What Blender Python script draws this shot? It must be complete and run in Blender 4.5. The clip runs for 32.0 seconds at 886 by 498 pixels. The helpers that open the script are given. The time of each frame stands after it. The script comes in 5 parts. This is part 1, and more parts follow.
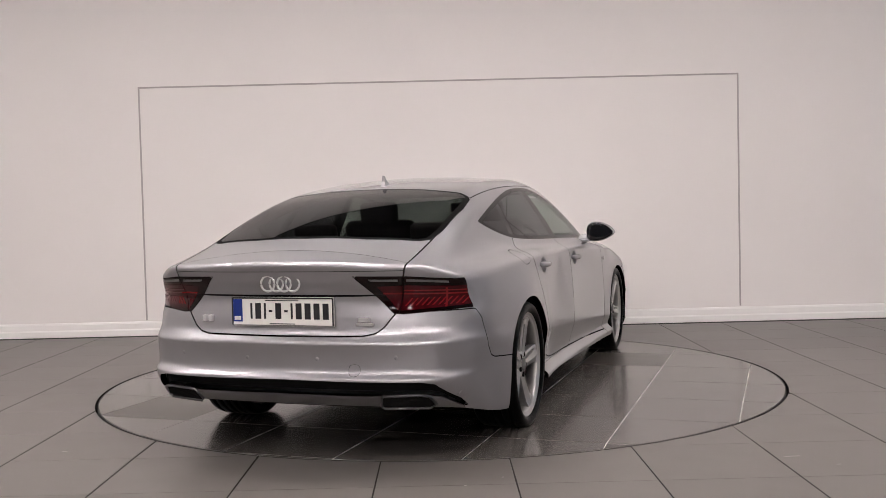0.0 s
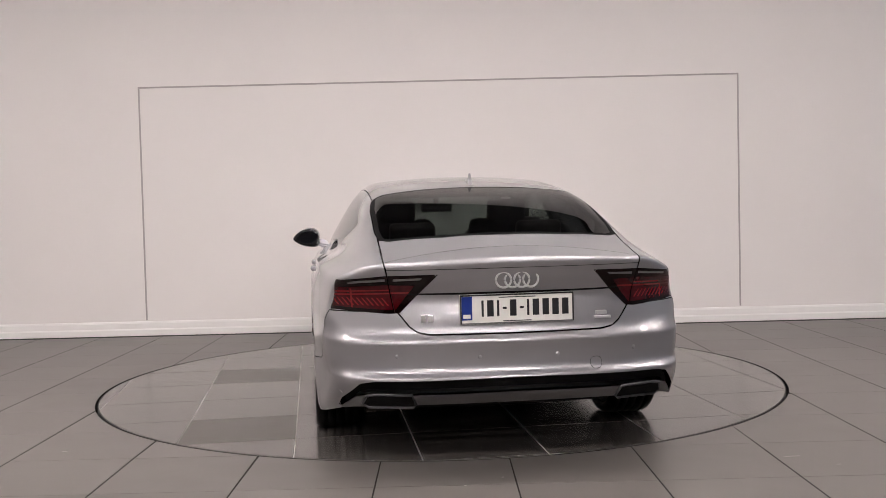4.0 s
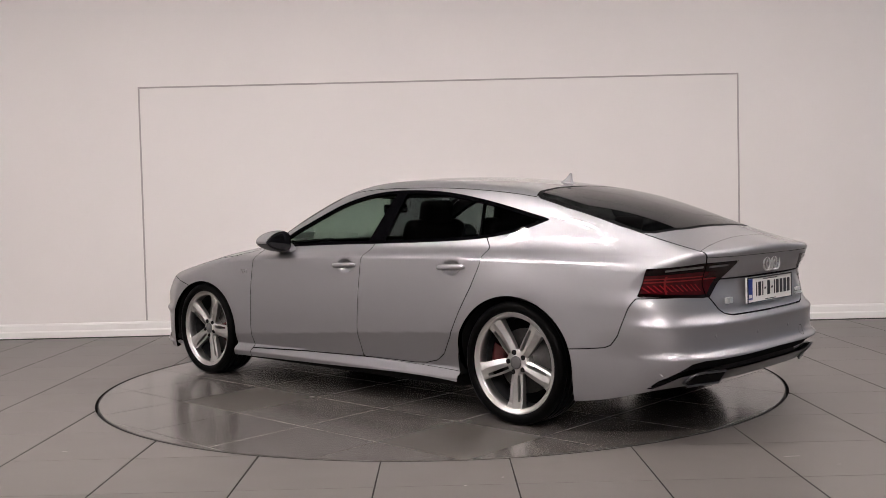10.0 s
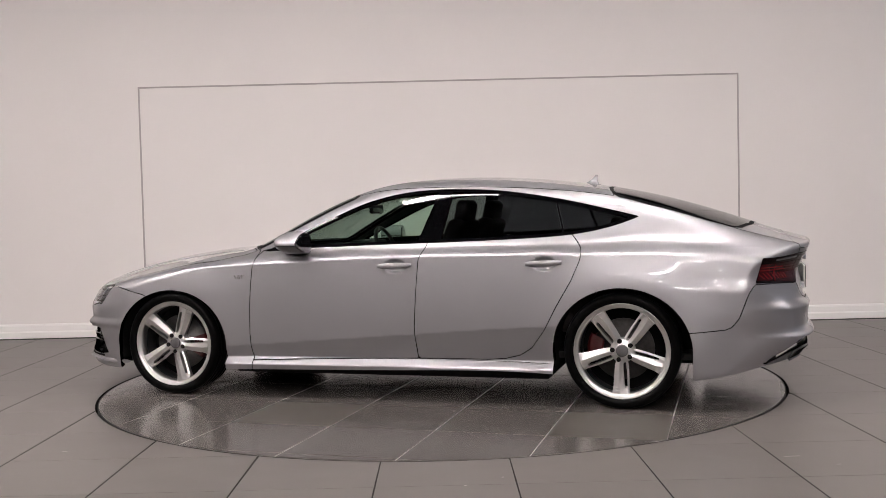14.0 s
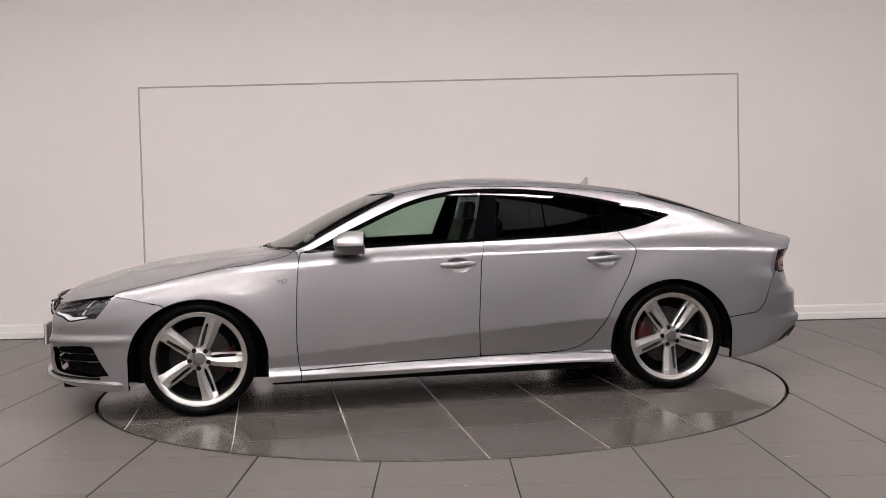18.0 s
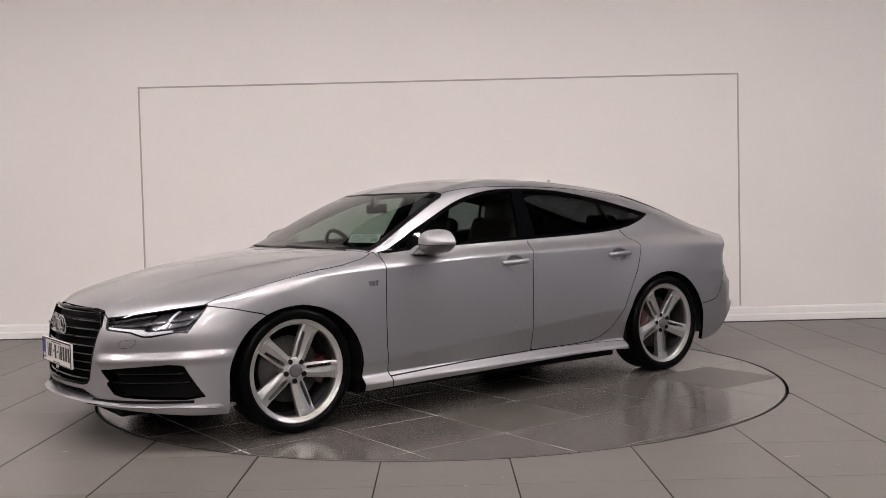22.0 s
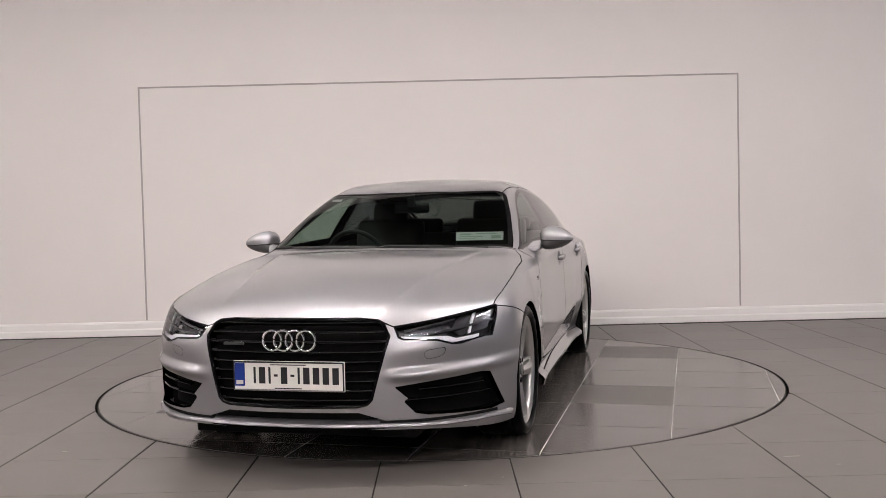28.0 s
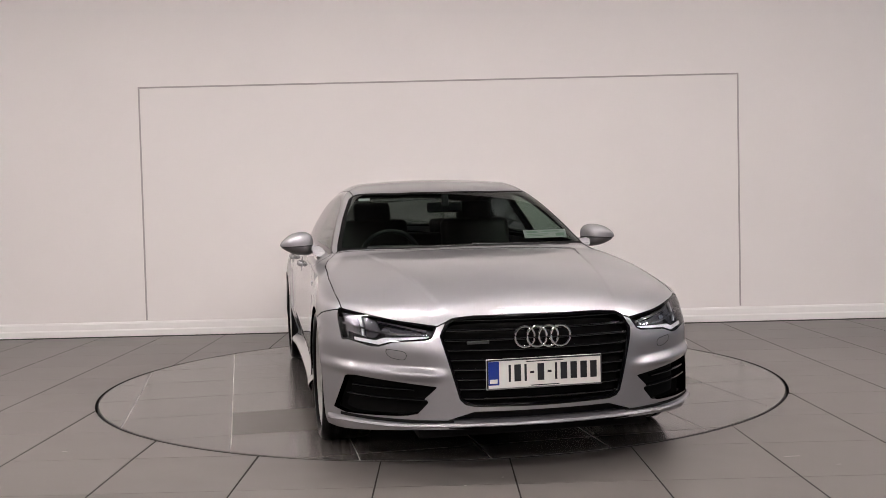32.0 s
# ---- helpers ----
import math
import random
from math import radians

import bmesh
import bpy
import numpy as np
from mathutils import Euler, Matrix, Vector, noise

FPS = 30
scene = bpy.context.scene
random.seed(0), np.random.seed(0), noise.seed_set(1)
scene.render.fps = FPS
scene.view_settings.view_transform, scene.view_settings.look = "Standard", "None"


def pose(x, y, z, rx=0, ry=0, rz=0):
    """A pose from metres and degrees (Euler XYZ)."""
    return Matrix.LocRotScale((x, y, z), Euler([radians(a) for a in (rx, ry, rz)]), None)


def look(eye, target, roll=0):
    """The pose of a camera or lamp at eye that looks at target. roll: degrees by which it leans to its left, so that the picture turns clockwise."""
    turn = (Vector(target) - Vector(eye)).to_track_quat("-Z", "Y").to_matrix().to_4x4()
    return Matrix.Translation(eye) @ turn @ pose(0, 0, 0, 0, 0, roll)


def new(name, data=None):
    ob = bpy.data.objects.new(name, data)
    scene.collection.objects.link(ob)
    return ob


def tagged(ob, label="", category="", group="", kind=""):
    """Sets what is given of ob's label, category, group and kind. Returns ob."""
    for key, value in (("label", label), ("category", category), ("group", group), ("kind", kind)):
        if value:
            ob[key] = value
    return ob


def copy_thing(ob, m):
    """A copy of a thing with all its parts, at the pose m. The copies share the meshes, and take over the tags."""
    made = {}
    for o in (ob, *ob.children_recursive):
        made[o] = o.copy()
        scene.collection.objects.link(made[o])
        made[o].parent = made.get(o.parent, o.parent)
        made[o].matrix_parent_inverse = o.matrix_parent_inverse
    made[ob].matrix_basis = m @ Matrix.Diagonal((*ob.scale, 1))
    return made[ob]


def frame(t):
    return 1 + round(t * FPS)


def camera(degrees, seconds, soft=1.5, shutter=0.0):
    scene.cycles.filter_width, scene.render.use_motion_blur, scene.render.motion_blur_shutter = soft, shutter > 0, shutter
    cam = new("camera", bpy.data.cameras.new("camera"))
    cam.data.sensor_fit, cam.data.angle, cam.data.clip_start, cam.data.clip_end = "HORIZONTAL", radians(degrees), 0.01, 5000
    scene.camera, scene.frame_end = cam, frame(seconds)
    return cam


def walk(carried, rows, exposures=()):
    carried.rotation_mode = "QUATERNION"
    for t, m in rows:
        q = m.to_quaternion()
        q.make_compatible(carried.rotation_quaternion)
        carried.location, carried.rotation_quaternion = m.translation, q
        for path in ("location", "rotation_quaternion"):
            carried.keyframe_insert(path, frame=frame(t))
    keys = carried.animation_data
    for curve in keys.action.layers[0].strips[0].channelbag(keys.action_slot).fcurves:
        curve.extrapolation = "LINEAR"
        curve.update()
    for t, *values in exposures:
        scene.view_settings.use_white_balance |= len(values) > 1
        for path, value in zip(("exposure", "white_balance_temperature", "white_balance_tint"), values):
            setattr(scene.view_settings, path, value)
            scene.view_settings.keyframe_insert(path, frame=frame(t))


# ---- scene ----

# ---- camera ----
cam = camera(48.3, 32.0, soft=0.65)
STAND = look((0.012, -6.826, 1.170), (0.029, -0.032, 0.897), -1.393)
walk(cam, [(0.0, STAND), (32.0, STAND)])

# ---- light ----
scene.view_settings.exposure = 0.0
world = bpy.data.worlds.new("world")
scene.world = world
world.use_nodes = True
world.node_tree.nodes["Background"].inputs[0].default_value = (0.75, 0.72, 0.70, 1)
world.node_tree.nodes["Background"].inputs[1].default_value = 0.02
LAMP_POWER = 207.0


# ---- materials ----
def material(name, base, rough=0.5, metal=0.0, grain=None, bump=0.0, bump_scale=400.0, coat=0.0, ior=1.45, emit=None, rough_var=0.0, coat_rough=0.03):
    """A principled surface. grain: (second colour, noise scale, share)."""
    m = bpy.data.materials.new(name)
    m.use_nodes = True
    nt = m.node_tree
    b = nt.nodes["Principled BSDF"]
    b.inputs["Base Color"].default_value = (*base, 1)
    b.inputs["Roughness"].default_value = rough
    b.inputs["Metallic"].default_value = metal
    b.inputs["IOR"].default_value = ior
    b.inputs["Coat Weight"].default_value = coat
    b.inputs["Coat Roughness"].default_value = coat_rough
    if emit:
        b.inputs["Emission Color"].default_value = (*emit[0], 1)
        b.inputs["Emission Strength"].default_value = emit[1]
    co = nt.nodes.new("ShaderNodeTexCoord")
    if grain:
        n1 = nt.nodes.new("ShaderNodeTexNoise")
        n1.inputs["Scale"].default_value = grain[1]
        n1.inputs["Detail"].default_value = 6
        nt.links.new(co.outputs["Object"], n1.inputs["Vector"])
        mix = nt.nodes.new("ShaderNodeMix")
        mix.data_type = "RGBA"
        ramp = nt.nodes.new("ShaderNodeMapRange")
        ramp.inputs["From Min"].default_value, ramp.inputs["From Max"].default_value = 0.3, 0.7
        ramp.inputs["To Max"].default_value = grain[2]
        nt.links.new(n1.outputs["Fac"], ramp.inputs["Value"])
        nt.links.new(ramp.outputs["Result"], mix.inputs[0])
        mix.inputs[6].default_value = (*base, 1)
        mix.inputs[7].default_value = (*grain[0], 1)
        nt.links.new(mix.outputs[2], b.inputs["Base Color"])
    if rough_var:
        n3 = nt.nodes.new("ShaderNodeTexNoise")
        n3.inputs["Scale"].default_value = 3.1
        n3.inputs["Detail"].default_value = 8
        nt.links.new(co.outputs["Object"], n3.inputs["Vector"])
        r3 = nt.nodes.new("ShaderNodeMapRange")
        r3.inputs["From Min"].default_value, r3.inputs["From Max"].default_value = 0.3, 0.7
        r3.inputs["To Min"].default_value, r3.inputs["To Max"].default_value = rough - rough_var, rough + rough_var
        nt.links.new(n3.outputs["Fac"], r3.inputs["Value"])
        nt.links.new(r3.outputs["Result"], b.inputs["Roughness"])
    if bump:
        n2 = nt.nodes.new("ShaderNodeTexNoise")
        n2.inputs["Scale"].default_value = bump_scale
        n2.inputs["Detail"].default_value = 4
        nt.links.new(co.outputs["Object"], n2.inputs["Vector"])
        bp = nt.nodes.new("ShaderNodeBump")
        bp.inputs["Strength"].default_value = bump
        bp.inputs["Distance"].default_value = 0.002
        nt.links.new(n2.outputs["Fac"], bp.inputs["Height"])
        nt.links.new(bp.outputs["Normal"], b.inputs["Normal"])
    return m


def clear_pane(name, tint, base=0.045):
    """A thin pane: tinted see-through with a mirror gloss that grows towards grazing."""
    m = bpy.data.materials.new(name)
    m.use_nodes = True
    nt = m.node_tree
    nt.nodes.remove(nt.nodes["Principled BSDF"])
    out = nt.nodes["Material Output"]
    tr = nt.nodes.new("ShaderNodeBsdfTransparent")
    tr.inputs[0].default_value = (*tint, 1)
    gl = nt.nodes.new("ShaderNodeBsdfGlossy")
    gl.inputs["Roughness"].default_value = 0.01
    lw = nt.nodes.new("ShaderNodeLayerWeight")
    lw.inputs["Blend"].default_value = 0.5
    pw = nt.nodes.new("ShaderNodeMath")
    pw.operation = "POWER"
    pw.inputs[1].default_value = 5.0
    ma = nt.nodes.new("ShaderNodeMath")
    ma.operation = "MULTIPLY_ADD"
    ma.inputs[1].default_value, ma.inputs[2].default_value = 1 - base, base
    mx = nt.nodes.new("ShaderNodeMixShader")
    nt.links.new(lw.outputs["Facing"], pw.inputs[0])
    nt.links.new(pw.outputs[0], ma.inputs[0])
    nt.links.new(ma.outputs[0], mx.inputs[0])
    nt.links.new(tr.outputs[0], mx.inputs[1])
    nt.links.new(gl.outputs[0], mx.inputs[2])
    nt.links.new(mx.outputs[0], out.inputs["Surface"])
    return m


def tile_material(name, base, second, rough):
    """Grey stoneware, each tile a shade of its own."""
    m = material(name, base, rough, grain=(second, 5.0, 0.5), bump=0.02, bump_scale=160.0, rough_var=0.012)
    nt = m.node_tree
    b = nt.nodes["Principled BSDF"]
    info = nt.nodes.new("ShaderNodeObjectInfo")
    hsv = nt.nodes.new("ShaderNodeHueSaturation")
    rng = nt.nodes.new("ShaderNodeMapRange")
    rng.inputs["To Min"].default_value, rng.inputs["To Max"].default_value = 0.93, 1.07
    nt.links.new(info.outputs["Random"], rng.inputs["Value"])
    nt.links.new(rng.outputs["Result"], hsv.inputs["Value"])
    src = b.inputs["Base Color"].links[0].from_socket
    nt.links.new(src, hsv.inputs["Color"])
    nt.links.new(hsv.outputs["Color"], b.inputs["Base Color"])
    return m


PAINT = material("silver_paint", (0.345, 0.340, 0.353), 0.46, 0.86, grain=((0.40, 0.394, 0.408), 900.0, 0.6), coat=1.0, coat_rough=0.02)
GLOSS_BLACK = material("gloss_black", (0.005, 0.005, 0.006), 0.02, coat=0.3, coat_rough=0.01)
RUBBER = material("rubber", (0.0025, 0.0025, 0.0025), 0.28, bump=0.3, bump_scale=260.0, ior=1.13)
BORDER_BLACK = material("glass_border", (0.004, 0.004, 0.004), 0.6, ior=1.12)
PILLAR_BLACK = material("pillar_black", (0.002, 0.002, 0.0025), 0.015, ior=1.2)
BARREL = material("rim_barrel", (0.03, 0.03, 0.031), 0.5, 0.3)
TRIM_GREY = material("grey_trim", (0.16, 0.157, 0.158), 0.42, 0.6, coat=0.4)
BLACK_PLASTIC = material("black_plastic", (0.012, 0.012, 0.013), 0.5, bump=0.2, bump_scale=500.0)
DARK = material("underbody_black", (0.006, 0.006, 0.006), 0.9, ior=1.2, grain=((0.010, 0.009, 0.009), 12.0, 0.6))
ALLOY = material("alloy_silver", (0.62, 0.61, 0.595), 0.31, 0.90, coat=0.3, grain=((0.67, 0.66, 0.64), 30.0, 0.5))
BADGE = material("badge_silver", (0.86, 0.86, 0.86), 0.28, 0.85)
CHROME = material("chrome", (0.75, 0.75, 0.75), 0.06, 1.0)
SATIN = material("satin_aluminium", (0.60, 0.60, 0.61), 0.25, 1.0)
IRON = material("brake_iron", (0.13, 0.125, 0.12), 0.45, 0.7, grain=((0.08, 0.076, 0.072), 60.0, 0.6))
CALIPER = material("caliper_red", (0.042, 0.0025, 0.003), 0.35, coat=0.3)
GLASS = clear_pane("clear_glass", (0.56, 0.68, 0.60))
SCREEN_GLASS = clear_pane("screen_glass", (0.38, 0.45, 0.41))
DARK_CHROME = material("dark_chrome", (0.11, 0.11, 0.115), 0.3, 0.8)
PRIVACY = clear_pane("privacy_glass", (0.165, 0.178, 0.186), 0.03)
REAR_PANE = clear_pane("rear_glass", (0.22, 0.23, 0.225), 0.022)
LENS = clear_pane("lamp_lens", (0.9, 0.9, 0.92))
RED_LENS = material("red_lens", (0.050, 0.002, 0.004), 0.02, ior=1.3, coat=0.2, coat_rough=0.01, grain=((0.022, 0.001, 0.002), 22.0, 0.7))
DARK_RED = material("dark_red_lens", (0.005, 0.0015, 0.0015), 0.02, ior=1.3, coat=0.1, coat_rough=0.01)
LAMP_DARK = material("lamp_housing", (0.035, 0.035, 0.038), 0.25, 0.5)
SEGMENT_RED = material("segment_red", (0.15, 0.006, 0.008), 0.2, coat=0.5)
GRILLE_BLACK = material("grille_black", (0.005, 0.005, 0.006), 0.10, coat=1.0, coat_rough=0.03)
LAMP_GREY = material("lamp_grey", (0.06, 0.06, 0.065), 0.3, 0.6)
LAMP_MID = material("lamp_inner", (0.22, 0.22, 0.23), 0.22, 0.9)
REFLECTOR = material("lamp_reflector", (0.75, 0.75, 0.76), 0.14, 1.0)
LIGHT_GUIDE = material("light_guide", (0.84, 0.85, 0.87), 0.30)
TRIM_DARK = material("cabin_trim", (0.010, 0.0095, 0.0095), 0.6, grain=((0.015, 0.014, 0.0135), 40.0, 0.6), bump=0.2)
SEAT_LEATHER = material("dark_red_leather", (0.011, 0.0045, 0.004), 0.5, bump=0.3, bump_scale=300.0)
LEATHER = material("black_leather", (0.018, 0.017, 0.017), 0.45, bump=0.3, bump_scale=300.0)
HEADLINER = material("headliner", (0.022, 0.022, 0.022), 0.9, bump=0.2)
PLATE_WHITE = material("plate_white", (0.78, 0.76, 0.72), 0.35, grain=((0.72, 0.70, 0.66), 14.0, 0.5))
PLATE_BLUE = material("plate_blue", (0.012, 0.035, 0.23), 0.35)
INK = material("black_ink", (0.012, 0.012, 0.014), 0.45)
PAPER = material("paper", (0.90, 0.83, 0.86), 0.7, grain=((0.84, 0.79, 0.81), 30.0, 0.5))
PAPER_GREEN = material("paper_green", (0.50, 0.58, 0.52), 0.7)
WALL = material("wall_paint", (0.79, 0.755, 0.735), 0.62, grain=((0.77, 0.735, 0.715), 1.3, 0.8), bump=0.06, bump_scale=220.0)
# unseen walls: pale one brightens the car's sides, bluish one cools them
PALE_BOUNCE = material("pale_bounce_paint", (0.46, 0.45, 0.44), 0.7, grain=((0.50, 0.49, 0.48), 1.3, 0.8), bump=0.06, bump_scale=220.0)
COOL_BOUNCE = material("cool_bounce_paint", (0.16, 0.19, 0.228), 0.7, grain=((0.18, 0.212, 0.25), 1.3, 0.8), bump=0.06, bump_scale=220.0)
GROOVE = material("groove_grey", (0.40, 0.376, 0.362), 0.7)
SKIRTING = material("skirting_white", (0.84, 0.82, 0.80), 0.4, grain=((0.80, 0.78, 0.76), 6.0, 0.5))
# unseen ceiling: dark against fill light, bluish for what the bonnet reflects
CEILING = material("low_fill_ceiling", (0.052, 0.055, 0.060), 0.85, bump=0.1)
GROUT = material("grout", (0.010, 0.009, 0.0085), 0.9, grain=((0.028, 0.026, 0.025), 40.0, 0.6))
PALE_GROUT = material("pale_grout", (0.62, 0.60, 0.57), 0.8, grain=((0.12, 0.115, 0.11), 3.0, 0.8))
TILE = tile_material("grey_tile", (0.117, 0.106, 0.099), (0.137, 0.125, 0.117), 0.36)
TILE_DISC = tile_material("grey_disc_tile", (0.082, 0.075, 0.069), (0.096, 0.088, 0.081), 0.19)
TILE_DARK = tile_material("dark_disc_tile", (0.068, 0.061, 0.054), (0.078, 0.071, 0.064), 0.33)
EDGE_METAL = material("rim_metal", (0.05, 0.047, 0.045), 0.5, 0.6)
LAMP_GLOW = material("lamp_glow", (0.9, 0.9, 0.9), 0.5, emit=((1.0, 0.905, 0.892), LAMP_POWER))
LAMP_BODY = material("lamp_body", (0.75, 0.74, 0.73), 0.4)


# ---- mesh helpers ----
def mesh_of(name, bm, mat, smooth=False):
    me = bpy.data.meshes.new(name)
    bm.to_mesh(me)
    bm.free()
    me.materials.append(mat)
    if smooth:
        me.shade_smooth()
    return me


OFFSET = Vector((0.120, -0.051, 0.0))  # the car's middle from the turntable's centre


def thing(name, label, category, group="", kind=""):
    return tagged(new(name), label, category, group, kind)


def part(name, bm, mat, parent, label="", smooth=False):
    """Links a bmesh (or a mesh) as one part under parent."""
    me = bm if isinstance(bm, bpy.types.Mesh) else mesh_of(name, bm, mat, smooth)
    ob = new(name, me)
    ob.parent = parent
    if label:
        ob["label"] = label
    return ob


def box(x0, x1, y0, y1, z0, z1, bevel=0.0, segs=2):
    bm = bmesh.new()
    bmesh.ops.create_cube(bm, size=1.0)
    bmesh.ops.scale(bm, vec=(x1 - x0, y1 - y0, z1 - z0), verts=bm.verts)
    bmesh.ops.translate(bm, vec=((x0 + x1) / 2, (y0 + y1) / 2, (z0 + z1) / 2), verts=bm.verts)
    if bevel:
        bmesh.ops.bevel(bm, geom=bm.edges[:] + bm.verts[:], offset=bevel, segments=segs, affect="EDGES", profile=0.5)
    return bm


def prism(outline, lift, bevel=0.0, axes="xy", low=0.0, segs=2):
    """A flat outline given thickness along the third axis."""
    bm = bmesh.new()
    k = {"xy": lambda a, b, c: (a, b, c), "xz": lambda a, b, c: (a, c, b), "yz": lambda a, b, c: (c, a, b)}[axes]
    bottom = [bm.verts.new(k(a, b, low)) for a, b in outline]
    top = [bm.verts.new(k(a, b, low + lift)) for a, b in outline]
    n = len(outline)
    bm.faces.new(bottom[::-1])
    face = bm.faces.new(top)
    for i in range(n):
        bm.faces.new((bottom[i], bottom[(i + 1) % n], top[(i + 1) % n], top[i]))
    bmesh.ops.recalc_face_normals(bm, faces=bm.faces[:])
    if bevel:
        bmesh.ops.bevel(bm, geom=list(face.edges), offset=bevel, segments=segs, affect="EDGES", profile=0.5)
    return bm


def lathe(profile, segs=64, axis="y", arc=math.tau, start=0.0):
    """Turns (radius, along) pairs about an axis."""
    bm = bmesh.new()
    closed = abs(arc - math.tau) < 1e-6
    rings = []
    for i in range(segs if closed else segs + 1):
        a = start + arc * i / segs
        c, s = math.cos(a), math.sin(a)
        rings.append([bm.verts.new((r * c, h, r * s) if axis == "y" else (r * c, r * s, h)) for r, h in profile])
    for i in range(segs):
        p, q = rings[i], rings[(i + 1) % len(rings)]
        for j in range(len(profile) - 1):
            bm.faces.new((p[j], p[j + 1], q[j + 1], q[j]))
    bmesh.ops.remove_doubles(bm, verts=bm.verts[:], dist=1e-6)
    bmesh.ops.recalc_face_normals(bm, faces=bm.faces[:])
    return bm


def tube(points, radius, sides=10, closed=False):
    """A round bar along points."""
    bm = bmesh.new()
    pts = [Vector(p) for p in points]
    n = len(pts)
    rings = []
    for i, p in enumerate(pts):
        a = pts[(i - 1) % n] if closed or i else p
        b = pts[(i + 1) % n] if closed or i < n - 1 else p
        d = (b - a).normalized()
        u = d.cross(Vector((0, 0, 1)))
        if u.length < 1e-3:
            u = d.cross(Vector((0, 1, 0)))
        u.normalize()
        v = u.cross(d)
        rad = radius[i] if isinstance(radius, (list, tuple)) else radius
        rings.append([bm.verts.new(p + rad * (math.cos(t) * u + math.sin(t) * v)) for t in [math.tau * k / sides for k in range(sides)]])
    for i in range(n if closed else n - 1):
        p, q = rings[i], rings[(i + 1) % n]
        for k in range(sides):
            bm.faces.new((p[k], p[(k + 1) % sides], q[(k + 1) % sides], q[k]))
    if not closed:
        bm.faces.new(rings[0][::-1])
        bm.faces.new(rings[-1])
    bmesh.ops.recalc_face_normals(bm, faces=bm.faces[:])
    return bm


def joined(*bms):
    out = bmesh.new()
    for b in bms:
        me = bpy.data.meshes.new("tmp")
        b.to_mesh(me)
        b.free()
        out.from_mesh(me)
        bpy.data.meshes.remove(me)
    return out


def moved(bm, m):
    bmesh.ops.transform(bm, matrix=m, verts=bm.verts[:])
    if m.determinant() < 0:
        bmesh.ops.reverse_faces(bm, faces=bm.faces[:])
    return bm


# ---- the room ----
WALL_Y, ROOM_X, ROOM_FRONT, ROOM_H = 2.88, 6.6, -24.0, 4.0
DISC_R = 2.258


def room():
    def slab(name, b, mat, label, category):
        return tagged(new(name, mesh_of(name, box(*b), mat)), label, category, kind="structure")

    back = slab("wall_north", (-ROOM_X, ROOM_X, WALL_Y, WALL_Y + 0.2, 0, ROOM_H), WALL, "plain off-white painted studio wall", "wall")
    # added walls out of view, toned for the light they throw back
    slab("wall_south", (-ROOM_X, ROOM_X, ROOM_FRONT - 0.2, ROOM_FRONT, 0, ROOM_H), COOL_BOUNCE, "unseen plain wall, cool grey to set the bounce on the car", "wall")
    slab("wall_west", (-ROOM_X - 0.2, -ROOM_X, ROOM_FRONT, WALL_Y, 0, ROOM_H), PALE_BOUNCE, "unseen plain wall, pale grey to bounce light onto the car", "wall")
    slab("wall_east", (ROOM_X, ROOM_X + 0.2, ROOM_FRONT, WALL_Y, 0, ROOM_H), COOL_BOUNCE, "unseen plain wall, cool grey to set the bounce on the car", "wall")
    # added ceiling out of view, its dark tone holds down the fill
    slab("ceiling", (-ROOM_X, ROOM_X, ROOM_FRONT, WALL_Y, ROOM_H, ROOM_H + 0.2), CEILING, "unseen plain ceiling, dark to keep the fill light low", "ceiling")
    # grooved rectangle on the back wall
    x0, x1, z0, z1, g = -2.895, 2.955, 0.15, 2.425, 0.008
    for nm, b in (("groove_top", (x0 - g, x1 + g, z1 - g, z1 + g)), ("groove_side", (x0 - g, x0 + g, z0, z1 - g)), ("groove_side", (x1 - g, x1 + g, z0, z1 - g))):
        inner = box(b[0], b[1], WALL_Y - 0.006, WALL_Y + 0.002, b[2], b[3], 0.002, 1)
        part(nm, inner, GROOVE, back, "thin grey line of a shallow panel joint")
    # stepped skirting
    prof = [(0.0, 0.0), (-0.030, 0.0), (-0.030, 0.055), (-0.024, 0.066), (-0.020, 0.068), (-0.020, 0.120), (-0.012, 0.134), (0.0, 0.140)]
    bm = bmesh.new()
    rings = [[bm.verts.new((x, WALL_Y + a, b)) for a, b in prof] for x in (-ROOM_X, ROOM_X)]
    for i in range(len(prof) - 1):
        bm.faces.new((rings[0][i], rings[0][i + 1], rings[1][i + 1], rings[1][i]))
    tagged(new("baseboard", mesh_of("baseboard", bm, SKIRTING)), "white stepped skirting board along the wall", "skirting", kind="structure")


